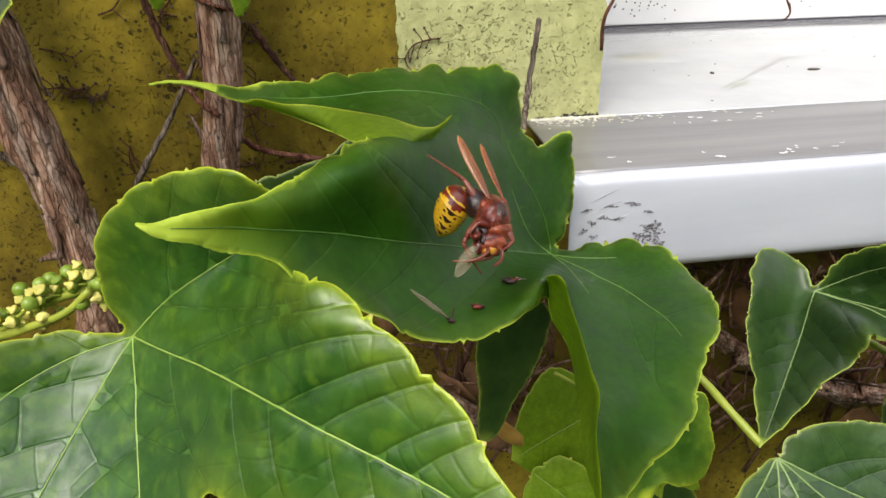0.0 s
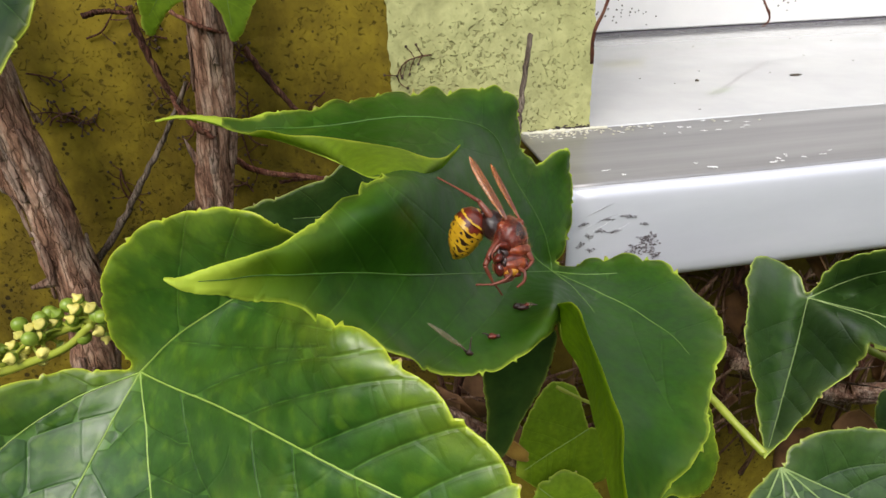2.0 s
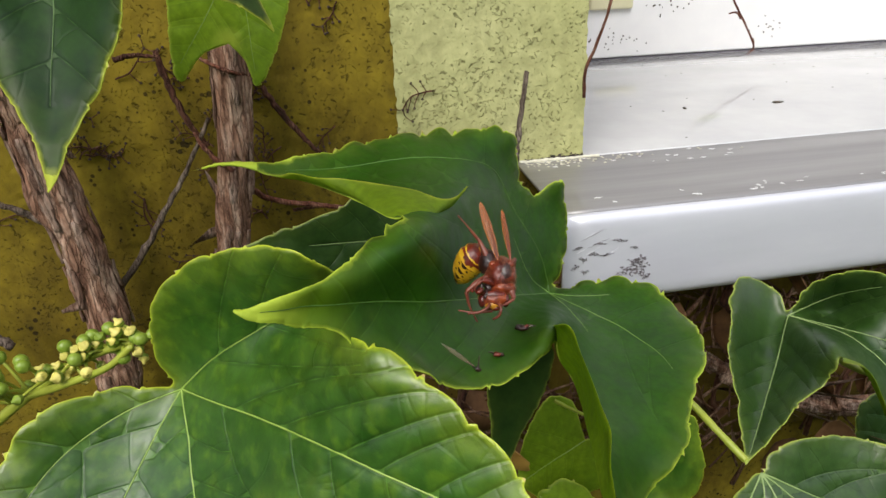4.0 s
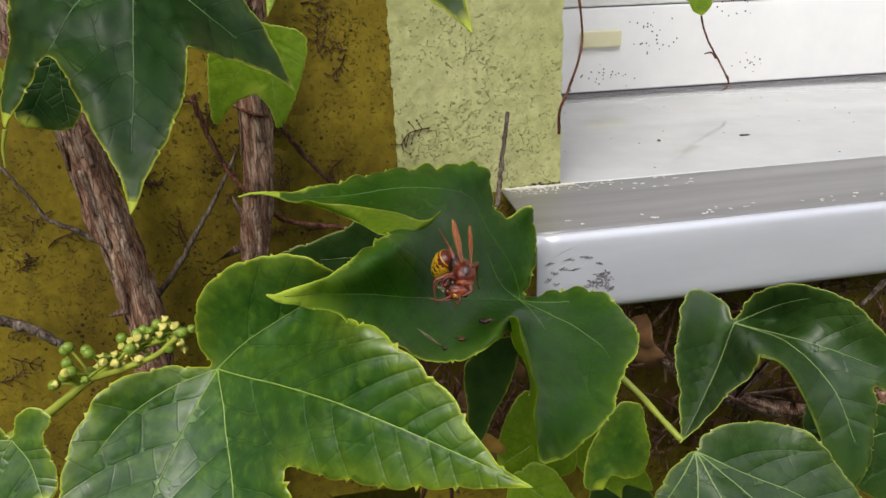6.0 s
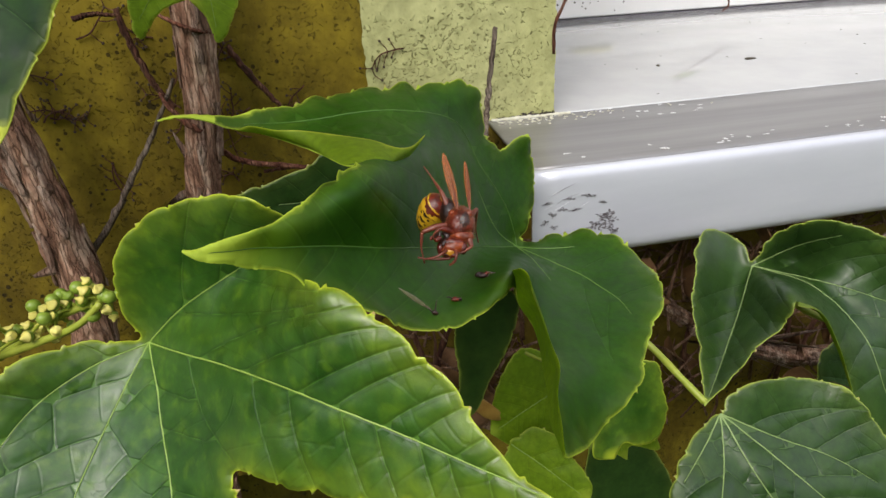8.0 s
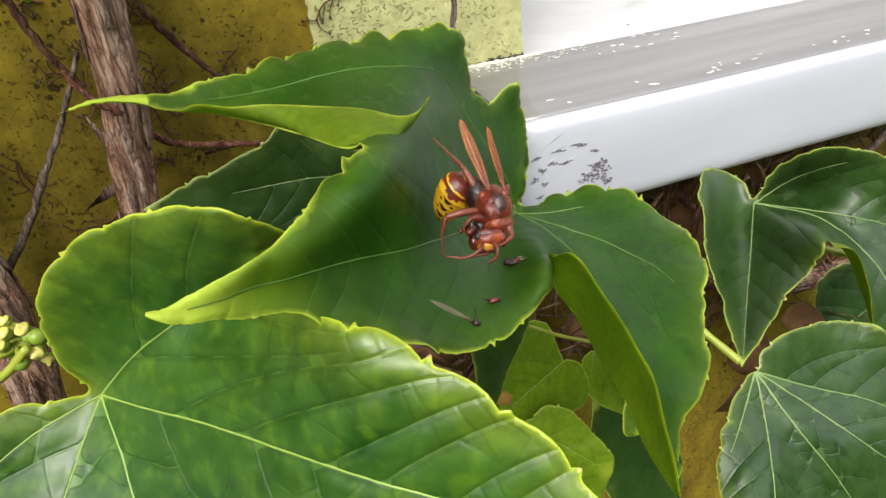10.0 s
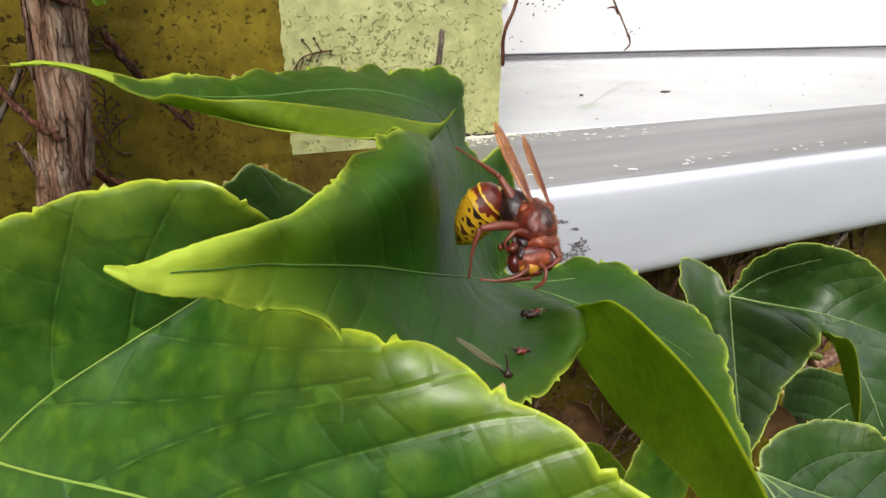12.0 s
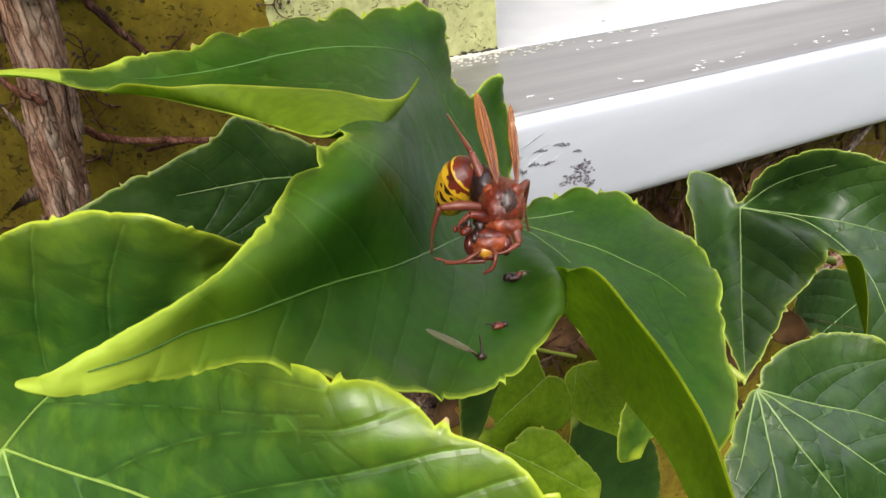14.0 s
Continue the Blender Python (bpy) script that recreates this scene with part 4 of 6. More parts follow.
leaf("dark green three-lobed ivy leaf hanging in front of the wall", "dark", (-0.0659, 0.1650, 1.2524), [
    ([(0, 0, 0), (-9, -100, -157), (-3, -250, -351), (-11, -370, -529), (-12, -490, -682)],
     [(-6, 0, -5), (-62, -45, -61), (-116, -95, -117), (-167, -143, -171), (-196, -170, -201), (-215, -190, -223), (-161, -270, -353), (-100, -350, -476), (-33, -430, -595), (-12, -490, -682)]),
    ([(0, 0, 0), (-9, -100, -157), (-3, -250, -351), (-11, -370, -529), (-12, -490, -682)],
     [(7, -10, -6), (53, -95, -72), (98, -183, -134), (143, -270, -193), (169, -323, -226), (186, -360, -248), (161, -370, -366), (108, -380, -472), (52, -410, -559), (7, -480, -651), (-12, -490, -682)]),
    ([(0, 0, 0), (160, -100, -128), (276, -80, -242), (438, -30, -421)],
     [(7, 10, 4), (112, 30, 39), (230, 20, 0), (303, 0, -121), (369, -10, -235), (438, -30, -421)]),
    ([(0, 0, 0), (160, -100, -128), (276, -80, -242), (438, -30, -421)],
     [(7, -10, -6), (53, -95, -72), (98, -183, -134), (143, -270, -193), (169, -323, -226), (186, -360, -248), (224, -230, -283), (306, -130, -318), (384, -74, -370), (438, -30, -421)]),
    ([(0, 0, 0), (-192, -30, -117), (-310, -70, -261), (-436, -130, -479)],
     [(-10, 10, 5), (-198, 50, 53), (-367, 50, -22), (-418, 0, -223), (-441, -70, -373), (-436, -130, -479)]),
    ([(0, 0, 0), (-192, -30, -117), (-310, -70, -261), (-436, -130, -479)],
     [(-6, 0, -5), (-62, -45, -61), (-116, -95, -117), (-167, -143, -171), (-196, -170, -201), (-215, -190, -223), (-299, -150, -315), (-390, -120, -414), (-436, -130, -479)]),
], [[(0, 0, 0), (-9, -100, -157), (-3, -250, -351), (-11, -370, -529)],
    [(0, 0, 0), (160, -100, -128), (276, -80, -242)],
    [(0, 0, 0), (-192, -30, -117), (-310, -70, -261)]])
leaf("pale yellow-green young ivy leaf against the wall", "light", (-0.0375, 0.2140, 1.2340), [
    ([(0, 0, 0), (-18, 20, -110), (-47, 30, -275)],
     [(-11, 0, 5), (-176, 20, -35), (-228, 30, -190), (-232, 40, -393), (-140, 30, -307), (-47, 30, -275)]),
    ([(0, 0, 0), (-18, 20, -110), (-47, 30, -275)],
     [(12, 0, 4), (180, 0, -53), (152, -10, -210), (29, -5, -420), (-1, 10, -331), (-47, 30, -275)]),
], [[(0, 0, 0), (-66, 20, -130), (-214, 30, -330)],
    [(0, 0, 0), (26, 10, -135), (31, -10, -367)]])
leaf("green ivy leaf with a pale pointed tip hanging down", "dark", (0.0106, 0.0950, 1.2503), [
    ([(0, 0, 0), (35, -70, -89), (67, -150, -162), (97, -207, -240)],
     [(-12, 10, -4), (-95, -10, -56), (-43, -70, -127), (11, -120, -161), (61, -170, -202), (97, -207, -240)]),
    ([(0, 0, 0), (35, -70, -89), (67, -150, -162), (97, -207, -240)],
     [(13, 0, 0), (89, -70, -34), (98, -120, -95), (93, -170, -175), (97, -207, -240)]),
], [[(0, 0, 0), (35, -70, -89), (67, -150, -162)]])
leaf("small dark ivy leaf with a downward tip", "dark", (0.0434, 0.1200, 1.2548), [
    ([(0, 0, 0), (23, 0, -99), (72, 0, -200)],
     [(-8, 0, 0), (-56, 0, -40), (-25, 0, -126), (23, 0, -172), (72, 0, -200)]),
    ([(0, 0, 0), (23, 0, -99), (72, 0, -200)],
     [(8, 0, 0), (88, 0, -45), (72, 0, -130), (72, 0, -200)]),
], [])
leaf("light green ivy leaf tip hanging down", "light", (-0.0121, 0.1250, 1.2573), [
    ([(0, 0, 0), (-65, -50, -125), (-118, -100, -250)],
     [(-7, 0, 0), (-91, -30, -41), (-111, -60, -123), (-115, -80, -192), (-118, -100, -250)]),
    ([(0, 0, 0), (-65, -50, -125), (-118, -100, -250)],
     [(7, 0, 0), (114, 0, -45), (30, -30, -127), (-79, -70, -187), (-118, -100, -250)]),
], [[(0, 0, 0), (-65, -50, -125), (-104, -90, -220)]])
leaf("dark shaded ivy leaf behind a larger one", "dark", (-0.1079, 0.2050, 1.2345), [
    ([(0, 0, 0), (-79, 0, -161), (-196, 0, -344)],
     [(-10, 0, 1), (-147, 0, -32), (-209, 0, -195), (-227, 0, -302), (-196, 0, -344)]),
    ([(0, 0, 0), (-79, 0, -161), (-196, 0, -344)],
     [(10, 0, -1), (87, 0, -152), (30, 0, -267), (-45, 0, -361), (-196, 0, -344)]),
], [[(0, 0, 0), (-79, 0, -161), (-193, 0, -331)],
    [(0, 0, 0), (-39, 0, -207), (-40, 0, -343)]])
leaf("light green ivy leaf edge by the wall", "light", (-0.1362, 0.1900, 1.2250), [
    ([(0, 0, 0), (59, 0, -53), (134, 0, -68)],
     [(3, 0, 10), (72, 0, -5), (123, 0, -24), (134, 0, -68)]),
    ([(0, 0, 0), (59, 0, -53), (134, 0, -68)],
     [(-3, 0, -10), (19, 0, -130), (89, 0, -115), (134, 0, -68)]),
], [])
leaf("dark green lobed ivy leaf drooping below the window sill", "deep", (0.1743, 0.1890, 1.0845), [
    ([(0, 0, 0), (-184, -190, -58), (-436, -440, -100), (-665, -663, -114)],
     [(-7, 10, 12), (-12, 70, 79), (-69, 110, 121), (-166, 110, 158), (-259, 40, 154), (-388, -140, 93), (-482, -290, 13), (-539, -440, -55), (-665, -663, -114)]),
    ([(0, 0, 0), (-184, -190, -58), (-436, -440, -100), (-665, -663, -114)],
     [(6, -10, -5), (-272, -545, 169), (-315, -540, 55), (-452, -570, -16), (-582, -630, -74), (-665, -663, -114)]),
    ([(0, 0, 0), (151, -190, -31), (244, -390, -168), (281, -520, -370), (216, -610, -569)],
     [(6, -10, -5), (-272, -545, 169), (-130, -510, 75), (-9, -510, -100), (81, -540, -296), (159, -580, -458), (216, -610, -569)]),
    ([(0, 0, 0), (151, -190, -31), (244, -390, -168), (281, -520, -370), (216, -610, -569)],
     [(6, -10, -2), (246, -260, -51), (415, -390, -150), (446, -440, -274), (388, -510, -397), (296, -580, -509), (216, -610, -569)]),
    ([(0, 0, 0), (259, -240, -28), (506, -350, -122), (796, -390, -240)],
     [(-2, 0, 16), (69, -40, 173), (154, -130, 251), (266, -210, 243), (391, -280, 179), (508, -340, 49), (796, -390, -240)]),
    ([(0, 0, 0), (259, -240, -28), (506, -350, -122), (796, -390, -240)],
     [(6, -10, -2), (246, -260, -51), (415, -390, -150), (621, -390, -274), (796, -390, -240)]),
    ([(-272, -545, 169), (-130, -510, 75), (-9, -510, -100), (81, -540, -296)],
     [(-336, -620, 203), (-246, -620, 165), (-108, -600, -9), (71, -550, -286)]),
], [[(0, 0, 0), (-184, -190, -58), (-436, -440, -100), (-616, -620, -108)],
    [(0, 0, 0), (151, -190, -31), (244, -390, -168), (281, -520, -370)],
    [(0, 0, 0), (259, -240, -28), (506, -350, -122)],
    [(0, 0, 0), (115, -90, 121), (232, -190, 195)]], folded=(6,))
leaf("dark glossy ivy leaf with radiating pale veins", "deep", (0.1166, 0.1249, 1.0671), [
    ([(0, 0, 0), (137, -99, -120), (254, -203, -224), (430, -289, -392), (645, -389, -587)],
     [(6, 1, 8), (53, 21, 60), (195, 37, 76), (368, 31, 48), (476, -29, 20), (580, -129, -130), (677, -269, -326), (645, -389, -587)]),
    ([(0, 0, 0), (25, -149, -104), (110, -249, -260), (237, -349, -508)],
     [(-9, -9, 5), (137, -99, -120), (254, -203, -224), (430, -289, -392), (605, -389, -620), (237, -349, -508)]),
    ([(0, 0, 0), (25, -149, -104), (110, -249, -260), (237, -349, -508)],
     [(-10, -9, 1), (-41, -99, -96), (-134, -229, -137), (-164, -349, -275), (237, -349, -508)]),
    ([(0, 0, 0), (-41, -99, -96), (-134, -229, -137), (-224, -349, -207)],
     [(-22, -9, 7), (-67, -19, -9), (-154, -69, -22), (-235, -129, -76), (-292, -189, -136), (-317, -289, -190), (-224, -349, -207)]),
    ([(0, 0, 0), (-41, -99, -96), (-134, -229, -137), (-224, -349, -207)],
     [(-10, -9, 1), (24, -139, -137), (37, -229, -240), (22, -349, -383), (-224, -349, -207)]),
], [[(0, 0, 0), (137, -99, -120), (254, -203, -224), (430, -289, -392), (645, -389, -587)],
    [(0, 0, 0), (-41, -99, -96), (-134, -229, -137), (-224, -349, -207)],
    [(0, 0, 0), (25, -149, -104), (110, -249, -260), (237, -349, -508)],
    [(0, 0, 0), (193, -49, -105), (421, -99, -218), (530, -189, -277)],
    [(0, 0, 0), (-95, -69, -51), (-218, -149, -109)]])
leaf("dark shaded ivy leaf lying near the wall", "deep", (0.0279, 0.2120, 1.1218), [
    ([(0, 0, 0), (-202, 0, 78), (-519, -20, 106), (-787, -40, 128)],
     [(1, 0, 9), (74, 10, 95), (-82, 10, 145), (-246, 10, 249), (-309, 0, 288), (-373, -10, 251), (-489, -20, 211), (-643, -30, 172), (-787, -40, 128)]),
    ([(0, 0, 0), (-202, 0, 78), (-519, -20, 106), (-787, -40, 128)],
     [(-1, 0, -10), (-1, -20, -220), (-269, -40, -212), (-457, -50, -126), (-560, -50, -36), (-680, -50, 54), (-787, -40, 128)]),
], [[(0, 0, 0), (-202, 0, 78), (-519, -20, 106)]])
leaf("small bright green young ivy leaf", "light", (0.0940, 0.1817, 1.0415), [
    ([(0, 0, 0), (57, -37, -111), (165, -117, -362)],
     [(-11, 3, 8), (-67, -17, -14), (-66, -37, -127), (-11, -67, -227), (64, -97, -279), (165, -117, -362)]),
    ([(0, 0, 0), (57, -37, -111), (165, -117, -362)],
     [(15, 3, 6), (118, -17, -8), (266, -57, -188), (338, -97, -361), (175, -107, -293), (165, -117, -362)]),
], [[(0, 0, 0), (57, -37, -111), (140, -107, -301)],
    [(0, 0, 0), (-28, -27, -80)]])
leaf("small bright green young ivy leaf with a split base", "light", (0.0799, 0.1800, 1.0439), [
    ([(0, 0, 0), (-151, -20, -60), (-318, -50, -125)],
     [(-7, 0, -8), (-24, 20, 71), (-49, 50, 164), (-156, 40, 213), (-247, 0, 128), (-302, -30, -6), (-318, -50, -125)]),
    ([(0, 0, 0), (-151, -20, -60), (-318, -50, -125)],
     [(5, 0, 6), (60, -10, -30), (95, -20, -146), (71, -40, -221), (-24, -50, -241), (-177, -60, -242), (-318, -50, -125)]),
], [[(0, 0, 0), (-151, -20, -60), (-284, -50, -108)]])
leaf("young green ivy leaf low on the wall", "light", (0.0541, 0.1650, 1.0332), [
    ([(0, 0, 0), (117, -50, -97), (292, -150, -238)],
     [(0, 0, 14), (107, 10, 60), (186, -30, 17), (244, -70, -73), (303, -130, -175), (292, -150, -238)]),
    ([(0, 0, 0), (117, -50, -97), (292, -150, -238)],
     [(-11, 0, -8), (-48, -20, -125), (-14, -70, -368), (193, -130, -460), (292, -150, -238)]),
], [[(0, 0, 0), (117, -50, -97), (256, -130, -215)]])
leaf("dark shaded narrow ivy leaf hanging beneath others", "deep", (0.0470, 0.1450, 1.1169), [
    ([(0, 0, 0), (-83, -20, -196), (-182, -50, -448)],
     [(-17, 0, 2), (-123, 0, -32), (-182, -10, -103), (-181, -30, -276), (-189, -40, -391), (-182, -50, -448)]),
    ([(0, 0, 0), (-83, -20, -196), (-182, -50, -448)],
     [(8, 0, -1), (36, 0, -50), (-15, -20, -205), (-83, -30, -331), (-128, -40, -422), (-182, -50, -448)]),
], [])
leaf("green toothed ivy leaf behind a hanging lobe", "bright", (0.0925, 0.1400, 1.0842), [
    ([(0, 0, 0), (-1, -30, -172), (-107, -80, -351)],
     [(-9, 0, 1), (-92, -20, -78), (-166, -50, -196), (-185, -80, -325), (-107, -80, -351)]),
    ([(0, 0, 0), (-1, -30, -172), (-107, -80, -351)],
     [(9, 0, -1), (79, 0, -32), (91, -20, -116), (110, -40, -226), (71, -60, -318), (-1, -70, -325), (-78, -80, -285), (-107, -80, -351)]),
], [])
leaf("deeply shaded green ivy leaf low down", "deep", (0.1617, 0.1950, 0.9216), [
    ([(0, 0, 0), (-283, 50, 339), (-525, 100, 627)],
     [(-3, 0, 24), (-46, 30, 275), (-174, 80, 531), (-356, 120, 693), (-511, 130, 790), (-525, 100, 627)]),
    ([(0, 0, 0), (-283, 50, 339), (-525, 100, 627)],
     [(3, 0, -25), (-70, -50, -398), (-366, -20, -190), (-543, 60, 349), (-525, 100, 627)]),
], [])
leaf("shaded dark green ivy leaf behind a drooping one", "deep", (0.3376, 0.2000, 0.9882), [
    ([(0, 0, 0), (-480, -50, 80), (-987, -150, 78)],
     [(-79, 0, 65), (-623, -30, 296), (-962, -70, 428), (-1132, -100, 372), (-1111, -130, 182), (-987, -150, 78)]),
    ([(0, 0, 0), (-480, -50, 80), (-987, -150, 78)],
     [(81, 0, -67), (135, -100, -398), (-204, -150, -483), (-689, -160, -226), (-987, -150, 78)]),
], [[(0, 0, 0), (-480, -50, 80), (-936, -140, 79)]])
leaf("tiny yellow-green ivy leaf on a hanging tendril", "light", (0.2979, 0.4500, 1.2515), [
    ([(0, 0, 0), (8, -20, -99), (17, -40, -208)],
     [(-26, 0, 1), (-162, 0, -29), (-90, -10, -95), (-54, -30, -168), (17, -40, -208)]),
    ([(0, 0, 0), (8, -20, -99), (17, -40, -208)],
     [(26, 0, -1), (115, -10, -67), (114, -20, -121), (56, -40, -183), (17, -40, -208)]),
], [])
leaf("green ivy leaf with pale veins at the cluster stalk", "bright", (-0.1380, 0.1550, 1.0945), [
    ([(0, 0, 0), (64, -50, -61), (130, -150, -190)],
     [(6, 0, 7), (33, 10, 86), (100, 0, 126), (165, -30, 85), (130, -50, 27), (164, -90, -72), (167, -120, -148), (130, -150, -190)]),
    ([(0, 0, 0), (64, -50, -61), (130, -150, -190)],
     [(-6, 0, -7), (-65, -30, -78), (-114, -80, -204), (9, -130, -261), (130, -150, -190)]),
    ([(0, 0, 0), (-95, 0, 5), (-202, -30, -26)],
     [(-2, 0, 8), (-67, 20, 72), (-154, 20, 100), (-202, -30, -26)]),
    ([(0, 0, 0), (-95, 0, 5), (-202, -30, -26)],
     [(-6, 0, -7), (-65, -30, -78), (-150, -50, -146), (-202, -30, -26)]),
], [[(0, 0, 0), (64, -50, -61), (118, -130, -168)],
    [(0, 0, 0), (-95, 0, 5), (-181, -30, -17)],
    [(0, 0, 0), (-65, -40, -95)]])


# ==== vines ====
def bark(name, c1, c2, c3, plates=1.0):
    m, n, l, b = material(name, 0.85, 0.0, 0.25)
    t = noise_tex(n, l, 150, 6, stretch=(1.4, 1.4, 0.30))
    f = noise_tex(n, l, 700, 5, stretch=(1.3, 1.3, 0.5))
    vor = n.new("ShaderNodeTexVoronoi")
    vor.feature, vor.inputs["Scale"].default_value = "DISTANCE_TO_EDGE", 330
    mp = n.new("ShaderNodeMapping")
    mp.inputs["Scale"].default_value = (1.5, 1.5, 0.2)
    tc = n.new("ShaderNodeTexCoord")
    wob = noise_tex(n, l, 160, 4)
    add = mix(n, l, 0.003, tc.outputs["Object"], wob.outputs["Color"], "ADD")
    l.new(add.outputs[0], mp.inputs[0])
    l.new(mp.outputs[0], vor.inputs["Vector"])
    crack = ramp(n, l, vor.outputs["Distance"], [(0.0, rgb(0.52, 0.47, 0.44)), (0.14 * plates, rgb(1, 1, 1))])
    c = ramp(n, l, t.outputs[0], [(0.36, rgb(*c1)), (0.49, rgb(*c2)), (0.63, rgb(*c3))])
    g = ramp(n, l, f.outputs[0], [(0.3, rgb(0.6, 0.6, 0.6)), (0.7, rgb(1.2, 1.15, 1.1))])
    mm = mix(n, l, 1.0, c.outputs[0], g.outputs[0], "MULTIPLY")
    m3 = mix(n, l, 1.0, mm.outputs[0], crack.outputs[0], "MULTIPLY")
    l.new(m3.outputs[0], b.inputs["Base Color"])
    h = mix(n, l, 0.4, crack.outputs[0], f.outputs[0])
    bump(n, l, b, h.outputs[0], 0.9, 0.0018)
    return m


BARK = bark("vine_bark", (0.16, 0.080, 0.050), (0.33, 0.190, 0.128), (0.52, 0.37, 0.28))
TWIG = bark("twig_bark", (0.04, 0.016, 0.010), (0.10, 0.040, 0.024), (0.17, 0.085, 0.055), 0.6)
GREY_TWIG = bark("grey_twig_bark", (0.075, 0.055, 0.042), (0.16, 0.125, 0.10), (0.27, 0.22, 0.18), 0.6)
FLAKE = bark("bark_flake", (0.12, 0.065, 0.045), (0.24, 0.15, 0.11), (0.40, 0.30, 0.24), 0.7)
RED_TWIG = bark("red_twig_bark", (0.075, 0.026, 0.015), (0.16, 0.058, 0.034), (0.25, 0.12, 0.08), 0.6)
PAD = simple("tendril_pad", (0.03, 0.018, 0.012), (0.07, 0.04, 0.025), 300, 0.8)


def stem(name, label, mat, pts, radii, rough):
    """A twig or stem along a smooth curve; thick ones get furrowed bark with raised flakes."""
    thick = max(radii) > 0.003
    P = spline(pts, 140 if thick else 48)
    base = Vector(P[len(P) // 2])
    P = P - np.array(base)
    if not thick and "stalk" not in name:
        kink = np.array([[noise.noise(Vector((k * 0.35, c * 7.0, len(label) + P[0][0] * 50))) for c in range(3)] for k in range(len(P))])
        P = P + kink * min(0.0010, max(radii) * 0.45)
    bm = bmesh.new()
    sides = 40 if thick else 10
    n = len(P)
    R = np.interp(np.linspace(0, 1, n), np.linspace(0, 1, len(radii)), radii)
    T = np.gradient(P, axis=0)
    T /= np.linalg.norm(T, axis=1)[:, None]
    rings = []
    for i in range(n):
        a = np.cross(T[i], (0.2, -1.0, 0.1))
        a /= np.linalg.norm(a)
        b = np.cross(a, T[i])
        ring = []
        for k in range(sides):
            th = 2 * math.pi * k / sides
            r = R[i]
            q = Vector((math.cos(th) * 2, math.sin(th) * 2, P[i][2] * 60 + P[i][0] * 60))
            r *= 1 + rough * noise.noise(q)
            if thick:
                strip = noise.noise(Vector((math.cos(th) * 5.5, math.sin(th) * 5.5, P[i][2] * 38)))
                r *= 1 + 0.26 * (abs(strip) ** 0.5 - 0.5)
                r *= 1 + 0.05 * noise.noise(Vector((math.cos(th) * 12, math.sin(th) * 12, P[i][2] * 160)))
            else:
                r *= 1 + 0.2 * noise.noise(Vector((P[i][0] * 250, P[i][2] * 250, 2.0)))
                if "stalk" not in name:
                    r *= 1 + 0.8 * max(0.0, noise.noise(Vector((i * 0.45, len(label) * 1.7, P[0][2] * 40))) - 0.25)
            ring.append(bm.verts.new(P[i] + a * r * math.cos(th) + b * r * math.sin(th)))
        rings.append(ring)
    for i in range(n - 1):
        for k in range(sides):
            bm.faces.new((rings[i][k], rings[i][(k + 1) % sides], rings[i + 1][(k + 1) % sides], rings[i + 1][k]))
    bm.faces.new(rings[0][::-1])
    bm.faces.new(rings[-1])
    if not thick:
        ob = part(name, bm, mat)
        ob.location = base
        return tagged(ob, label, "stalk" if "stalk" in name else "vine", "stems of the climbing plant")
    ob = thing(name, base, label, "vine", "stems of the climbing plant")
    part("stem", bm, mat, ob)
    rn = random.Random(len(label) + n)
    for _ in range(70):
        i0 = rn.randint(2, n - 16)
        span = rn.randint(4, 12)
        th0, wid = rn.uniform(0, 2 * math.pi), rn.uniform(0.10, 0.30)
        fb = bmesh.new()
        grid = []
        for i in range(i0, i0 + span + 1):
            u = (i - i0) / span
            ww = wid * (0.35 + 0.65 * math.sin(math.pi * min(1, max(0, u * 0.9 + 0.08))))
            a = np.cross(T[i], (0.2, -1.0, 0.1))
            a /= np.linalg.norm(a)
            b = np.cross(a, T[i])
            row = []
            for q in (-1, -0.5, 0, 0.5, 1):
                th = th0 + q * ww + 0.12 * noise.noise(Vector((i * 0.4, th0, q)))
                r = R[i] * (1.06 + 0.05 * rn.random() + 0.10 * abs(u - 0.5) ** 2 - 0.05 * abs(q))
                row.append(fb.verts.new(P[i] + a * r * math.cos(th) + b * r * math.sin(th)))
            grid.append(row)
        for r0, r1 in zip(grid, grid[1:]):
            for k in range(4):
                fb.faces.new((r0[k], r0[k + 1], r1[k + 1], r1[k]))
        fb.normal_update()
        bmesh.ops.solidify(fb, geom=fb.faces[:], thickness=0.0005)
        part("bark_flake", fb, FLAKE, ob)
    return ob


stem("climbing_vine", "thick woody vine stem with cracked grey-brown bark", BARK, [(-0.1599, 0.2520, 1.2650), (-0.1451, 0.2520, 1.2372), (-0.1300, 0.2520, 1.1965), (-0.1245, 0.2520, 1.1551), (-0.1195, 0.2520, 1.1188), (-0.1185, 0.2520, 1.0797), (-0.1275, 0.2520, 1.0199), (-0.1375, 0.2520, 0.9398)], (0.0086, 0.0084, 0.0080, 0.0088, 0.0078, 0.0072), 0.30)
stem("climbing_vine", "upright woody vine stem with reddish flaking bark", BARK, [(-0.0452, 0.2560, 1.2800), (-0.0457, 0.2560, 1.2520), (-0.0472, 0.2560, 1.2116), (-0.0517, 0.2560, 1.1646), (-0.0602, 0.2560, 1.1194), (-0.0702, 0.2560, 1.0665), (-0.0783, 0.2560, 0.9996), (-0.0859, 0.2560, 0.9234)], (0.0072, 0.0070, 0.0066, 0.0064), 0.18)
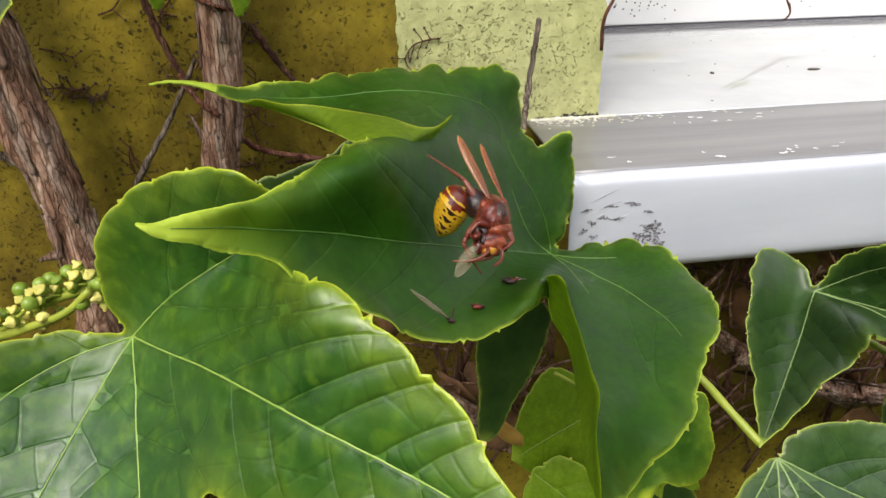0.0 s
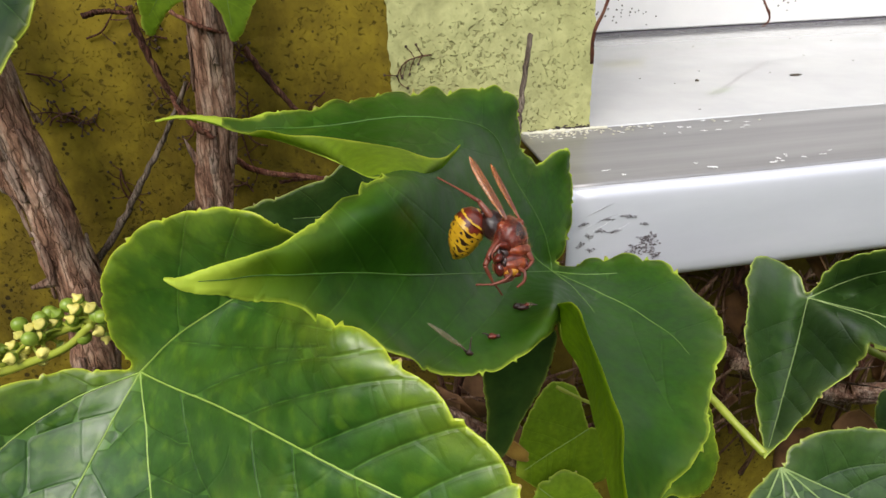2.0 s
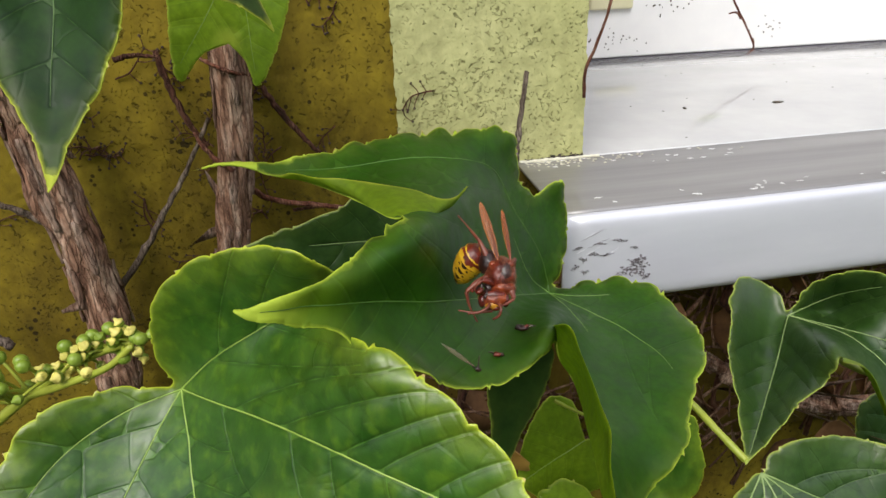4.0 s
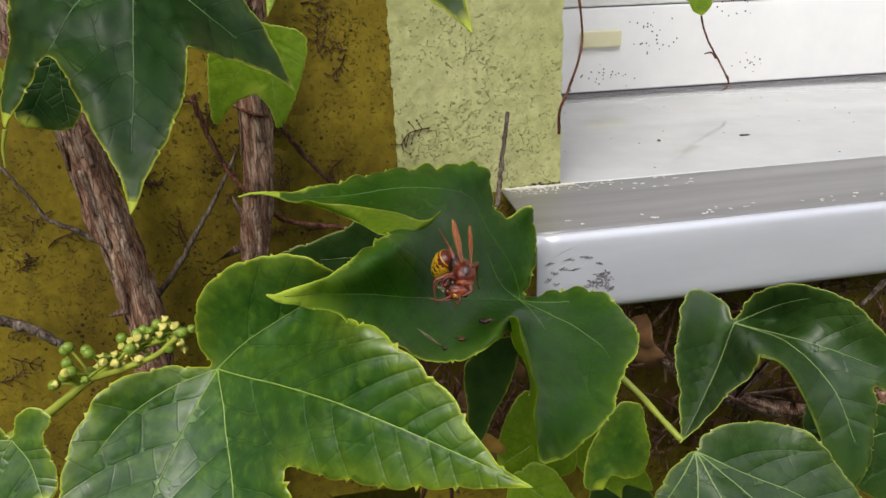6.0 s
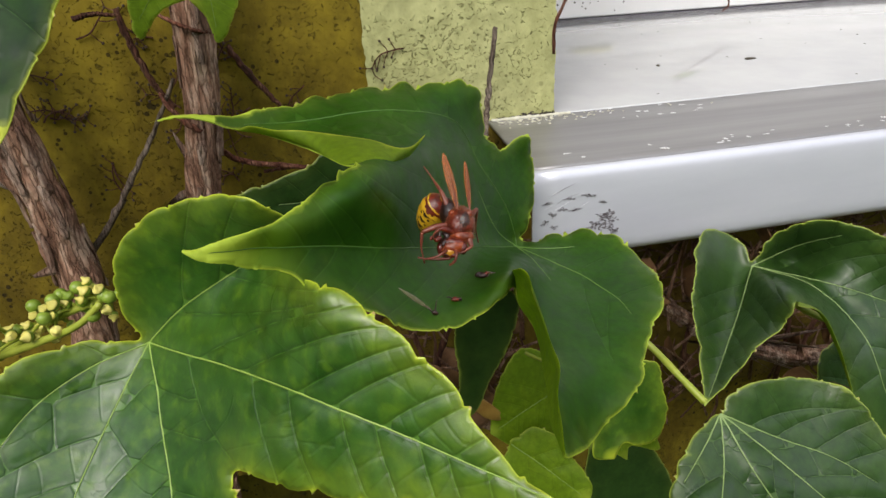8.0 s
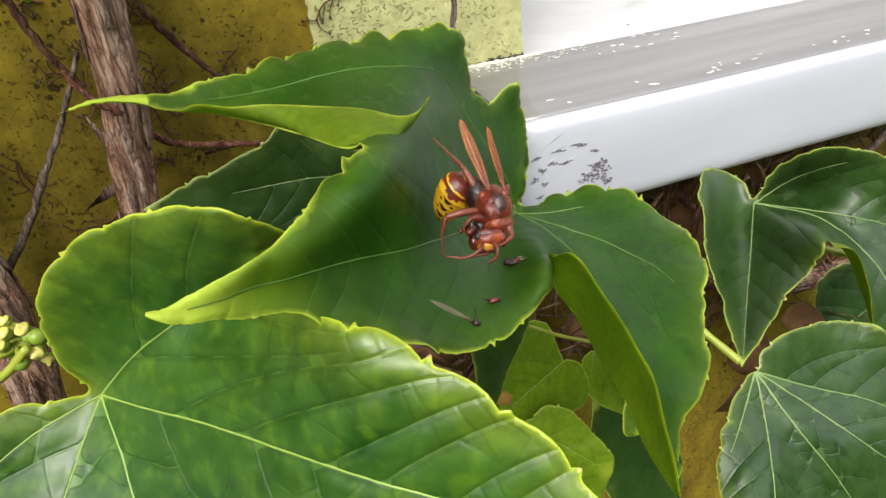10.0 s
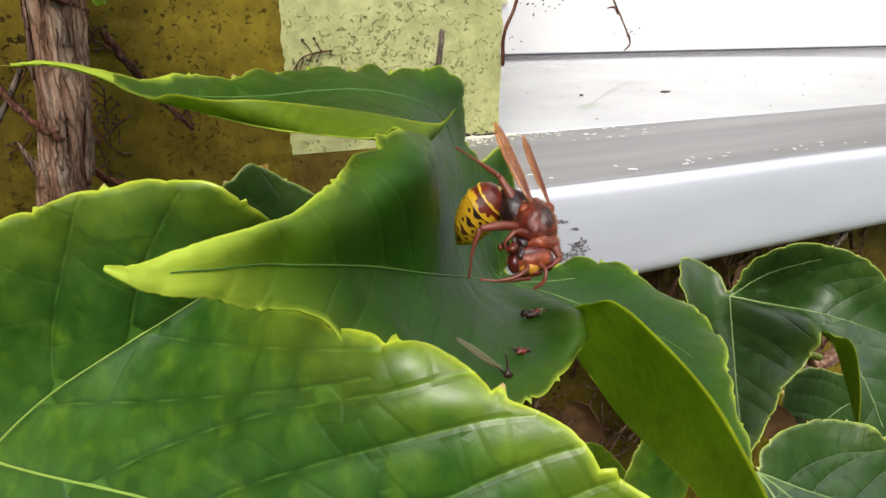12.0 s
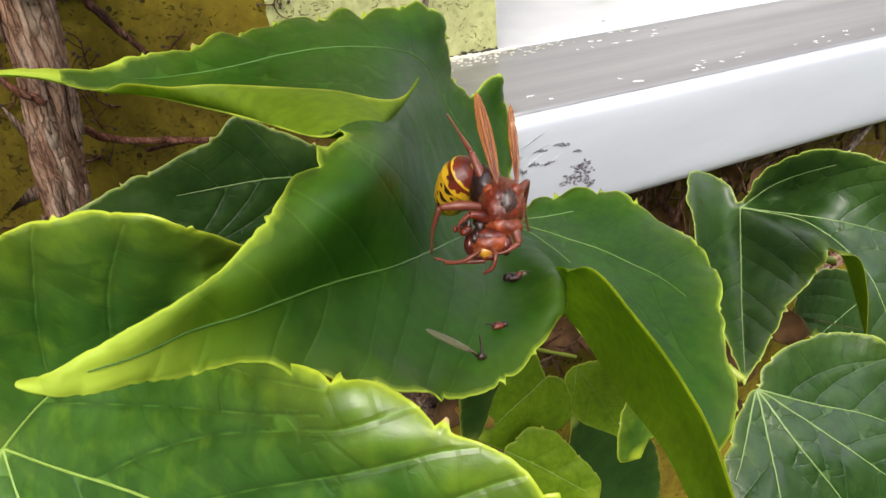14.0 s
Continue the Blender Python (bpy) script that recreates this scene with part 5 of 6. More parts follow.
stem("twig", "thin reddish climbing root across the stem", RED_TWIG, [(-0.0610, 0.2560, 1.2010), (-0.0530, 0.2478, 1.1972), (-0.0470, 0.2474, 1.1945), (-0.0405, 0.2580, 1.1920)], (0.0006, 0.0009, 0.0006), 0.12)
stem("twig", "short grey-brown dry twig on the wall", TWIG, [(-0.0945, 0.2640, 1.2008), (-0.0860, 0.2640, 1.2022), (-0.0775, 0.2660, 1.2008)], (0.0011, 0.0009, 0.0007), 0.12)
stem("twig", "thin reddish climbing root round the stem", RED_TWIG, [(-0.0680, 0.2600, 1.1700), (-0.0640, 0.2500, 1.1665), (-0.0585, 0.2474, 1.1600), (-0.0530, 0.2490, 1.1548)], (0.0006, 0.0010, 0.0013), 0.12)
stem("twig", "thin brown vine twig on the wall", TWIG, [(-0.0793, 0.2700, 1.2036), (-0.0779, 0.2700, 1.1933), (-0.0745, 0.2700, 1.1805), (-0.0698, 0.2700, 1.1687), (-0.0658, 0.2700, 1.1621)], (0.0012, 0.0014, 0.0011), 0.12)
stem("twig", "bare grey forked twig against the wall", GREY_TWIG, [(-0.1150, 0.2620, 1.1012), (-0.0998, 0.2620, 1.1184), (-0.0875, 0.2620, 1.1361), (-0.0734, 0.2620, 1.1562), (-0.0615, 0.2620, 1.1753)], (0.0016, 0.0012, 0.0008), 0.12)
stem("twig", "thin brown twig growing from the stem", TWIG, [(-0.0384, 0.2660, 1.1864), (-0.0313, 0.2660, 1.1741), (-0.0238, 0.2660, 1.1636), (-0.0154, 0.2660, 1.1529)], (0.0012, 0.0013, 0.0008), 0.12)
stem("twig", "thin reddish twig curving along the wall", RED_TWIG, [(-0.0522, 0.2500, 1.1573), (-0.0496, 0.2620, 1.1432), (-0.0415, 0.2620, 1.1377), (-0.0241, 0.2620, 1.1330), (-0.0047, 0.2620, 1.1291)], (0.0014, 0.0013, 0.0010), 0.12)
stem("twig", "short reddish side twig", TWIG, [(-0.0328, 0.2660, 1.1299), (-0.0223, 0.2660, 1.1304), (-0.0136, 0.2660, 1.1300)], (0.0008, 0.0006), 0.12)
stem("twig", "grey dry twig reaching to the stem", GREY_TWIG, [(-0.1770, 0.2620, 1.1879), (-0.1630, 0.2620, 1.1645), (-0.1552, 0.2620, 1.1486), (-0.1447, 0.2620, 1.1427), (-0.1354, 0.2620, 1.1356)], (0.0006, 0.0009, 0.0016), 0.12)
stem("leaf_stalk", "curled pale green leaf tendril", STALK, [(-0.1092, 0.1520, 1.2053), (-0.1112, 0.1520, 1.2001), (-0.1122, 0.1520, 1.1938)], (0.0007, 0.0005, 0.0003), 0.03)
stem("twig", "grey rough twig low on the wall", GREY_TWIG, [(-0.2003, 0.2550, 1.1083), (-0.1866, 0.2550, 1.1008), (-0.1747, 0.2550, 1.0953), (-0.1613, 0.2550, 1.0829)], (0.0030, 0.0026, 0.0020), 0.2)
stem("twig", "upright grey dry stick at the window edge", GREY_TWIG, [(0.0796, 0.2620, 1.1858), (0.0772, 0.2620, 1.1708), (0.0751, 0.2620, 1.1553), (0.0697, 0.2500, 1.1381)], (0.0011, 0.0013, 0.0014), 0.12)
stem("twig", "thin red-brown stem hanging at the window edge", RED_TWIG, [(0.1156, 0.2680, 1.2783), (0.1189, 0.2680, 1.2465), (0.1222, 0.2680, 1.2182), (0.1151, 0.2680, 1.1949), (0.1107, 0.2680, 1.1845), (0.1103, 0.2680, 1.1710)], (0.0007, 0.0006, 0.0008), 0.12)
stem("twig", "thin reddish tendril hanging before the shutter", RED_TWIG, [(0.2912, 0.4500, 1.2777), (0.2987, 0.4500, 1.2425), (0.3078, 0.4500, 1.2148), (0.3225, 0.4500, 1.1928), (0.3337, 0.4500, 1.1762)], (0.0008, 0.0008, 0.0007), 0.12)
stem("twig", "thin tendril fork before the shutter", RED_TWIG, [(0.3195, 0.4500, 1.1954), (0.3147, 0.4500, 1.2004), (0.3083, 0.4500, 1.1998)], (0.0009, 0.0005), 0.12)
stem("twig", "thin tendril fork before the shutter", RED_TWIG, [(0.3323, 0.4500, 1.1792), (0.3342, 0.4500, 1.1722), (0.3292, 0.4500, 1.1676)], (0.0009, 0.0005), 0.12)
stem("leaf_stalk", "pale green leaf stalk", STALK, [(0.0938, 0.1550, 1.0908), (0.1016, 0.1450, 1.0832), (0.1053, 0.1350, 1.0788), (0.1098, 0.1250, 1.0736)], (0.0014, 0.0013, 0.0013), 0.03)
stem("leaf_stalk", "pale green leaf stalk", STALK, [(0.2279, 0.1800, 1.0478), (0.2057, 0.1800, 1.0583), (0.1939, 0.1800, 1.0657)], (0.0018, 0.0016), 0.03)
stem("leaf_stalk", "slender pale leaf stalk", STALK, [(0.0665, 0.1840, 1.0632), (0.0780, 0.1840, 1.0549), (0.0950, 0.1840, 1.0444)], (0.0008, 0.0007), 0.03)
stem("climbing_vine", "woody vine branch below the sill", BARK, [(0.1882, 0.2400, 1.0183), (0.2210, 0.2400, 1.0008), (0.2593, 0.2400, 0.9852), (0.3016, 0.2400, 0.9812), (0.3516, 0.2400, 0.9887)], (0.0040, 0.0052, 0.0040), 0.3)
stem("twig", "dark woody twig below the sill", TWIG, [(0.2606, 0.2500, 1.0138), (0.2617, 0.2500, 0.9877), (0.2596, 0.2500, 0.9565)], (0.0012, 0.0016), 0.12)
stem("twig", "dry brown twig below the sill", TWIG, [(0.2797, 0.2450, 1.0222), (0.2708, 0.2450, 0.9895), (0.2659, 0.2450, 0.9545)], (0.0014, 0.0010), 0.12)
stem("twig", "dry pale twig under the sill", GREY_TWIG, [(0.3114, 0.2250, 1.0924), (0.2927, 0.2250, 1.0748), (0.2834, 0.2250, 1.0646)], (0.0020, 0.0012), 0.12)
stem("climbing_vine", "brown vine branch in the shade", BARK, [(0.1513, 0.2450, 1.0503), (0.1725, 0.2450, 1.0314), (0.1979, 0.2450, 1.0144), (0.2339, 0.2450, 0.9875)], (0.0040, 0.0036, 0.0030), 0.3)
stem("twig", "brown twig in the shade", TWIG, [(0.2036, 0.2500, 1.0351), (0.1904, 0.2500, 1.0010), (0.2011, 0.2500, 0.9604)], (0.0016, 0.0012), 0.12)
stem("twig", "brown twig behind the leaves", TWIG, [(0.0213, 0.2500, 1.0553), (0.0315, 0.2500, 1.0284), (0.0364, 0.2500, 0.9926), (0.0371, 0.2500, 0.9457)], (0.0014, 0.0012), 0.12)
stem("twig", "brown twig behind the leaves", TWIG, [(0.0543, 0.2500, 1.0517), (0.0429, 0.2500, 1.0269), (0.0382, 0.2500, 1.0068), (0.0133, 0.2500, 0.9416)], (0.0018, 0.0012), 0.12)
stem("twig", "dry reddish twig behind the leaves", TWIG, [(0.1852, 0.2350, 1.0824), (0.1769, 0.2350, 1.0700), (0.1875, 0.2350, 1.0550), (0.1848, 0.2350, 1.0364)], (0.0022, 0.0016), 0.12)
stem("twig", "brown twig under the sill", TWIG, [(0.1970, 0.2300, 1.0842), (0.1885, 0.2300, 1.0748), (0.1812, 0.2300, 1.0559)], (0.0016, 0.0010), 0.12)
stem("climbing_vine", "dark vine branch low in the shade", BARK, [(0.0209, 0.2200, 1.0311), (0.0486, 0.2200, 1.0087), (0.0755, 0.2200, 0.9888), (0.0869, 0.2200, 0.9599)], (0.0060, 0.0060), 0.3)


def tendril(x, z, size, seed):
    """A dry tendril on the plaster: a small forked twig whose ends carry round sticky pads."""
    rnd = random.Random(seed)
    base = thing("tendril", (x, WALL_Y - 0.0012, z), "dry dark tendril with round pads stuck to the plaster", "tendril", "dry tendrils on the wall")
    bm = bmesh.new()
    ends = []
    ang = rnd.uniform(0, 6.28)
    p = np.array([-math.cos(ang) * size * 0.5, 0, -math.sin(ang) * size * 0.5])
    count = rnd.randint(3, 5)
    trunk = [p.copy()]
    for k in range(count):
        ang += rnd.uniform(-0.5, 0.5)
        p = p + np.array([math.cos(ang), rnd.uniform(-0.03, 0.03), math.sin(ang)]) * size / count
        trunk.append(p.copy())
        for s in rnd.sample((-1, 1), rnd.randint(1, 2)):
            b = ang + s * rnd.uniform(0.7, 1.2)
            q = p + np.array([math.cos(b), 0, math.sin(b)]) * size * rnd.uniform(0.18, 0.42)
            mid = (p + q) / 2 + np.array([rnd.uniform(-1, 1), 0, rnd.uniform(-1, 1)]) * size * 0.05
            tube(bm, spline([p, mid, q], 7), (0.00026, 0.00018), 5)
            part("side_shoot", bm, TWIG, base)
            bm = bmesh.new()
            ends.append(q)
    ends.append(p)
    tube(bm, spline(trunk, 16), (0.0004, 0.00024), 6)
    part("stem", bm, TWIG, base)
    for q in ends:
        bm = bmesh.new()
        ball(bm, q, (0.00062, 0.0004, 0.00062), seg=8, rings=6)
        part("pad", bm, PAD, base)


TEND = [(0.030, 1.181), (-0.007, 1.222), (-0.015, 1.228), (-0.043, 1.180), (-0.119, 1.179), (-0.103, 1.129), (-0.082, 1.108), (-0.041, 1.160),
        (-0.072, 1.193), (-0.113, 1.157), (-0.118, 1.166), (-0.194, 1.067), (-0.205, 1.052), (-0.004, 1.213), (-0.050, 1.127),
        (-0.047, 1.141), (-0.013, 1.160), (-0.161, 1.135), (-0.166, 1.148), (-0.056, 1.126), (-0.090, 1.193), (-0.017, 1.247),
        (-0.121, 1.160), (-0.046, 1.142), (-0.043, 1.155), (-0.038, 1.184), (-0.103, 1.131), (-0.134, 1.118), (-0.065, 1.175), (-0.072, 1.162), (-0.075, 1.196), (-0.069, 1.150), (-0.180, 1.120), (-0.188, 1.085)]
for i, (x, z) in enumerate(TEND):
    tendril(x, z, 0.019 if i == 0 else random.Random(i).uniform(0.010, 0.020), 11 + i)

# berry cluster
BERRY = simple("green_berry", (0.16, 0.25, 0.02), (0.26, 0.36, 0.05), 90, 0.35, bumps=0.1)
BUD = simple("pale_bud", (0.62, 0.56, 0.10), (0.78, 0.70, 0.22), 200, 0.5, bumps=0.1)
main = [(-0.1507, 0.172, 1.084), (-0.1316, 0.17, 1.0949), (-0.1123, 0.168, 1.1086), (-0.0937, 0.168, 1.1188), (-0.0709, 0.165, 1.1258)]
cluster = thing("berry_cluster", main[2], "cluster of small green berries and pale cone-shaped buds on a stalk", "berries")
off = np.array(main[2])
bm = bmesh.new()
tube(bm, spline(np.array(main) - off, 40), (0.0021, 0.0016, 0.0012), 10, 0.1)
part("stalk", bm, STALK, cluster)
second = spline([(-0.1123, 0.168, 1.1086), (-0.100, 0.164, 1.1130), (-0.0840, 0.160, 1.1195), (-0.0755, 0.158, 1.1265)], 24)
bm = bmesh.new()
tube(bm, second - off, (0.0014, 0.001), 8, 0.1)
part("stalk", bm, STALK, cluster)
rnd = random.Random(5)
line = spline(main[1:], 60)
for k in range(66):
    u = 0.25 + 0.73 * rnd.random()
    p0 = line[int(u * 59)]
    spread = 0.013 if u < 0.55 else 0.008
    d = np.array([rnd.uniform(-1.0, 0.6), rnd.uniform(-1, 0.3), rnd.uniform(-0.5, 1)])
    d /= np.linalg.norm(d)
    p = p0 + d * spread * rnd.uniform(0.35, 1.0) + np.array([-0.012, 0, 0.016]) * max(0.0, 0.6 - u)
    q = p - off
    bm = bmesh.new()
    tube(bm, spline([p0 - off, (p0 + p) / 2 - off + np.array([0, 0, 0.0008]), q], 8), (0.0006, 0.0005), 6)
    part("berry_stalk", bm, STALK, cluster)
    bm = bmesh.new()
    aim = Vector(d + np.array([0, -0.2, 0.4])).to_track_quat("Z", "Y").to_matrix()
    if k % 3 == 0:
        ball(bm, q, (0.0021, 0.0021, 0.0022), aim, 14, 10)
        part("berry", bm, BERRY, cluster)
    else:
        r = rnd.uniform(0.0011, 0.0015)
        prof_b = [(0.0, 0.2), (0.9, 0.35), (1.15, 0.9), (1.05, 1.25), (1.3, 1.45), (1.1, 1.75), (0.55, 2.2), (0.28, 2.9), (0.0, 3.05)]
        rows_b = []
        for rr, h in prof_b:
            rows_b.append([bm.verts.new(Vector(q) + aim @ Vector((rr * r * math.cos(a), rr * r * math.sin(a), (h - 1) * r))) for a in np.linspace(0, 2 * math.pi, 12, endpoint=False)])
        for a, b in zip(rows_b, rows_b[1:]):
            for i in range(12):
                f = bm.faces.new((a[i], a[(i + 1) % 12], b[(i + 1) % 12], b[i]))
                f.material_index = 0 if rows_b.index(a) >= 3 else 1
        part("bud", bm, [BUD if rnd.random() < 0.8 else BERRY, BERRY], cluster)


# dry twigs and dead leaf scraps tangled in the shade under the sill
DEAD = simple("dead_leaf", (0.10, 0.045, 0.018), (0.24, 0.12, 0.045), 120, 0.8, bumps=0.5)
rnd = random.Random(21)
bm = bmesh.new()
for k in range(300):
    x, z, y = rnd.uniform(0.02, 0.36), rnd.uniform(0.96, 1.085), rnd.uniform(0.235, 0.272)
    a = rnd.uniform(0, math.pi)
    ln = rnd.uniform(0.015, 0.06)
    d = np.array([math.cos(a), rnd.uniform(-0.15, 0.15), math.sin(a)]) * ln
    p0 = np.array([x, y, z])
    tube(bm, spline([p0 - d / 2, p0 + np.array([rnd.uniform(-1, 1), rnd.uniform(-0.5, 0.5), rnd.uniform(-1, 1)]) * ln * 0.12, p0 + d / 2], 10), (rnd.uniform(0.0005, 0.0014), 0.0004), 6, 0.2)
tagged(part("dry_twigs", bm, bark("dry_twig_bark", (0.08, 0.038, 0.022), (0.17, 0.09, 0.055), (0.30, 0.19, 0.13), 0.6)), "tangle of thin dry brown twigs in the shade", "twigs", kind="stuff")


WITHERED = simple("withered_orange", (0.26, 0.13, 0.02), (0.42, 0.25, 0.05), 150, 0.6, bumps=0.3)
RED = simple("withered_red", (0.35, 0.05, 0.015), (0.55, 0.14, 0.03), 150, 0.6, bumps=0.3)


def dead_leaf(x, y, z, size, seed, mat=DEAD, label="curled brown dead leaf caught among the twigs"):
    rn = random.Random(seed)
    m = Euler((rn.uniform(-0.5, 0.5), rn.uniform(-0.6, 0.6), rn.uniform(0, 6.28))).to_matrix()
    bm = bmesh.new()
    rows = []
    for s in np.linspace(0, 1, 9):
        half = math.sin(math.pi * s) ** 0.7 * (0.45 + 0.2 * noise.noise(Vector((s * 5, seed, 0))))
        rows.append([bm.verts.new(m @ Vector((v * half * size, -abs(v) ** 2 * 0.35 * half * size + 0.1 * size * math.sin(s * 5 + seed), (s - 0.5) * size))) for v in np.linspace(-1, 1, 7)])
    for r0, r1 in zip(rows, rows[1:]):
        for k in range(6):
            bm.faces.new((r0[k], r0[k + 1], r1[k + 1], r1[k]))
    bm.normal_update()
    bmesh.ops.solidify(bm, geom=bm.faces[:], thickness=0.0003)
    ob = part("dead_leaf", bm, mat)
    ob.location = (x, y, z)
    tagged(ob, label, "dead leaf", "dead leaves in the vine")


rnd = random.Random(8)
for k, q in enumerate([(rnd.uniform(0.03, 0.34), rnd.uniform(0.235, 0.262), rnd.uniform(0.97, 1.08), rnd.uniform(0.015, 0.03)) for _ in range(26)] + [(0.1924, 0.195, 0.9954, 0.030), (0.1713, 0.178, 0.985, 0.026), (0.1738, 0.205, 1.052, 0.02), (0.2007, 0.175, 1.0246, 0.018), (0.0511, 0.205, 1.0218, 0.022), (0.0633, 0.205, 1.066, 0.018), (0.020, 0.235, 1.085, 0.022), (0.045, 0.240, 1.070, 0.026), (0.150, 0.235, 1.060, 0.022), (0.190, 0.240, 1.045, 0.03), (0.250, 0.240, 1.055, 0.026),
                       (0.010, 0.245, 1.060, 0.024), (0.215, 0.230, 1.078, 0.02), (-0.200, 0.250, 1.180, 0.018), (0.005, 0.225, 1.135, 0.012)]):
    dead_leaf(*q, k)
dead_leaf(0.0440, 0.1680, 1.0505, 0.015, 31, WITHERED, "orange brown withered leaf scrap among green leaves")
dead_leaf(0.0040, 0.2350, 1.1420, 0.007, 33, WITHERED, "small orange leaf scrap by a reddish twig")
dead_leaf(-0.1395, 0.2150, 1.2124, 0.013, 77, RED, "withered orange red leaf scrap beside the vine stem")


# ==== hornet ====
CHITIN = simple("red_brown_chitin", (0.022, 0.003, 0.002), (0.20, 0.024, 0.009), 420, 0.34, bumps=0.5, dist=0.0002)
ORANGE = simple("orange_chitin", (0.07, 0.008, 0.004), (0.34, 0.065, 0.016), 420, 0.36, bumps=0.45, dist=0.0002)
DARKCH = simple("dark_chitin", (0.010, 0.004, 0.004), (0.040, 0.012, 0.009), 300, 0.36, bumps=0.2, dist=0.0002)
YELLOW = simple("yellow_chitin", (0.40, 0.21, 0.008), (0.60, 0.37, 0.02), 320, 0.33, bumps=0.15, dist=0.0002)
AMBER = simple("amber_chitin", (0.34, 0.13, 0.012), (0.50, 0.25, 0.02), 420, 0.36, bumps=0.3, dist=0.0002)
LEG = simple("leg_chitin", (0.10, 0.019, 0.011), (0.20, 0.055, 0.030), 300, 0.38, bumps=0.2, dist=0.0001)
EYE = simple("dark_eye", (0.05, 0.008, 0.006), (0.09, 0.014, 0.010), 400, 0.12, bumps=0.0)


def film_material(name, c, clear, rough):
    m, n, l, b = material(name, rough)
    t = noise_tex(n, l, 500, 4)
    r = ramp(n, l, t.outputs[0], [(0.3, rgb(*c)), (0.7, rgb(*[v * 1.4 for v in c]))])
    l.new(r.outputs[0], b.inputs["Base Color"])
    tr = n.new("ShaderNodeBsdfTransparent")
    tr.inputs[0].default_value = rgb(1.0, 0.86, 0.66)
    ms = n.new("ShaderNodeMixShader")
    ms.inputs[0].default_value = clear
    l.new(b.outputs[0], ms.inputs[1])
    l.new(tr.outputs[0], ms.inputs[2])
    l.new(ms.outputs[0], n["Material Output"].inputs[0])
    return m


WING = film_material("amber_wing", (0.34, 0.12, 0.04), 0.50, 0.22)
CLEAR_WING = film_material("clear_wing", (0.30, 0.29, 0.24), 0.82, 0.25)

RIGHT, UP, NEAR = Vector((0.908, -0.418, 0)), Vector((0.209, 0.454, 0.866)), Vector((-0.362, -0.786, 0.5))


def hv(a, b, c):
    """A place on the hornet in millimetres along the final camera's axes: right, up, and towards it."""
    return (RIGHT * a + UP * b + NEAR * c) * 0.001


hornet = thing("hornet", (0.0193, 0.098, 1.163), "reddish brown hornet with yellow banded abdomen hanging from a leaf", "hornet")


def ellipsoid(name, c, r, mat, parent, axis=None, seg=24, rings=16, lump=0.0):
    bm = bmesh.new()
    m = Matrix((RIGHT, UP, NEAR)).transposed()
    if axis is not None:
        m = axis.to_track_quat("Z", "Y").to_matrix()
    ball(bm, c, [v * 0.001 for v in r], m, seg, rings)
    if lump:
        for v in bm.verts:
            v.co += (v.co - c) * lump * noise.noise(v.co * 900)
    return part(name, bm, mat, parent)


thorax = ellipsoid("thorax", hv(0, 0, 0), (3.2, 4.1, 3.3), CHITIN, hornet, lump=0.12)
ellipsoid("back_plate", hv(0.7, 0.3, 1.45), (1.8, 2.6, 1.85), DARKCH, thorax, lump=0.1)
ellipsoid("shoulder", hv(0.3, -2.6, 1.0), (2.7, 1.5, 2.1), ORANGE, thorax, lump=0.15)
ellipsoid("wing_root", hv(-1.6, 2.2, 1.5), (0.9, 0.9, 0.8), ORANGE, thorax)
ellipsoid("wing_root", hv(2.0, 2.3, 1.2), (0.9, 0.9, 0.8), ORANGE, thorax)
ellipsoid("hind_plate", hv(-2.2, 2.8, -0.8), (2.4, 3.0, 2.1), DARKCH, thorax, lump=0.15)

# abdomen: overlapping ring segments along its axis
base_a = hv(-3.8, 5.9, -1.5)
axis_a = (hv(-8.2, 2.6, -5.4) - base_a).normalized()
LEN = 0.0106
frame_a = axis_a.to_track_quat("Z", "Y").to_matrix()
abdomen = new("abdomen")
abdomen.parent = hornet
abdomen.location = base_a


def girth(s):
    return float(np.interp(s, (0, 0.06, 0.18, 0.36, 0.55, 0.75, 0.9, 1.0), (0.0010, 0.0022, 0.0031, 0.0035, 0.0033, 0.0027, 0.0015, 0.0003)))


cuts = (0.0, 0.17, 0.34, 0.50, 0.66, 0.82, 1.0)
for i in range(6):
    bm = bmesh.new()
    rows_h = []
    s0, s1 = cuts[i], cuts[i + 1] + (0.02 if i < 5 else 0)
    for j in range(17):
        s = s0 + (s1 - s0) * j / 16
        r = girth(s) * (0.95 + 0.05 * j / 16)
        bend = -0.0022 * s * s
        rows_h.append([bm.verts.new(frame_a @ Vector((r * math.cos(a), r * math.sin(a) + bend, s * LEN))) for a in np.linspace(0, 2 * math.pi, 96, endpoint=False)])
    for j in range(16):
        for k in range(96):
            f = bm.faces.new((rows_h[j][k], rows_h[j][(k + 1) % 96], rows_h[j + 1][(k + 1) % 96], rows_h[j + 1][k]))
            th = 2 * math.pi * k / 96
            u = j / 16 + 0.06 * noise.noise(Vector((math.cos(th) * 3, math.sin(th) * 3, i * 2.0)))
            if i == 0:
                dark = u < 0.82
            else:
                dark = u < 0.13 + 0.42 * abs(math.cos(2.0 * th)) ** 7 + (0.3 if i == 1 else 0)
                spot = ((th * 4 / math.pi) % 1 - 0.5) ** 2 / 0.020 + (u - 0.56) ** 2 / 0.015
                dark = dark or spot < 1 or u > 0.95
            f.material_index = 1 if dark else 0
    if i == 5:
        bm.faces.new(rows_h[-1])
    if i == 0:
        bm.faces.new(rows_h[0][::-1])
    part("abdomen_segment", bm, [YELLOW, CHITIN if i < 2 else DARKCH], abdomen)
waist = bmesh.new()
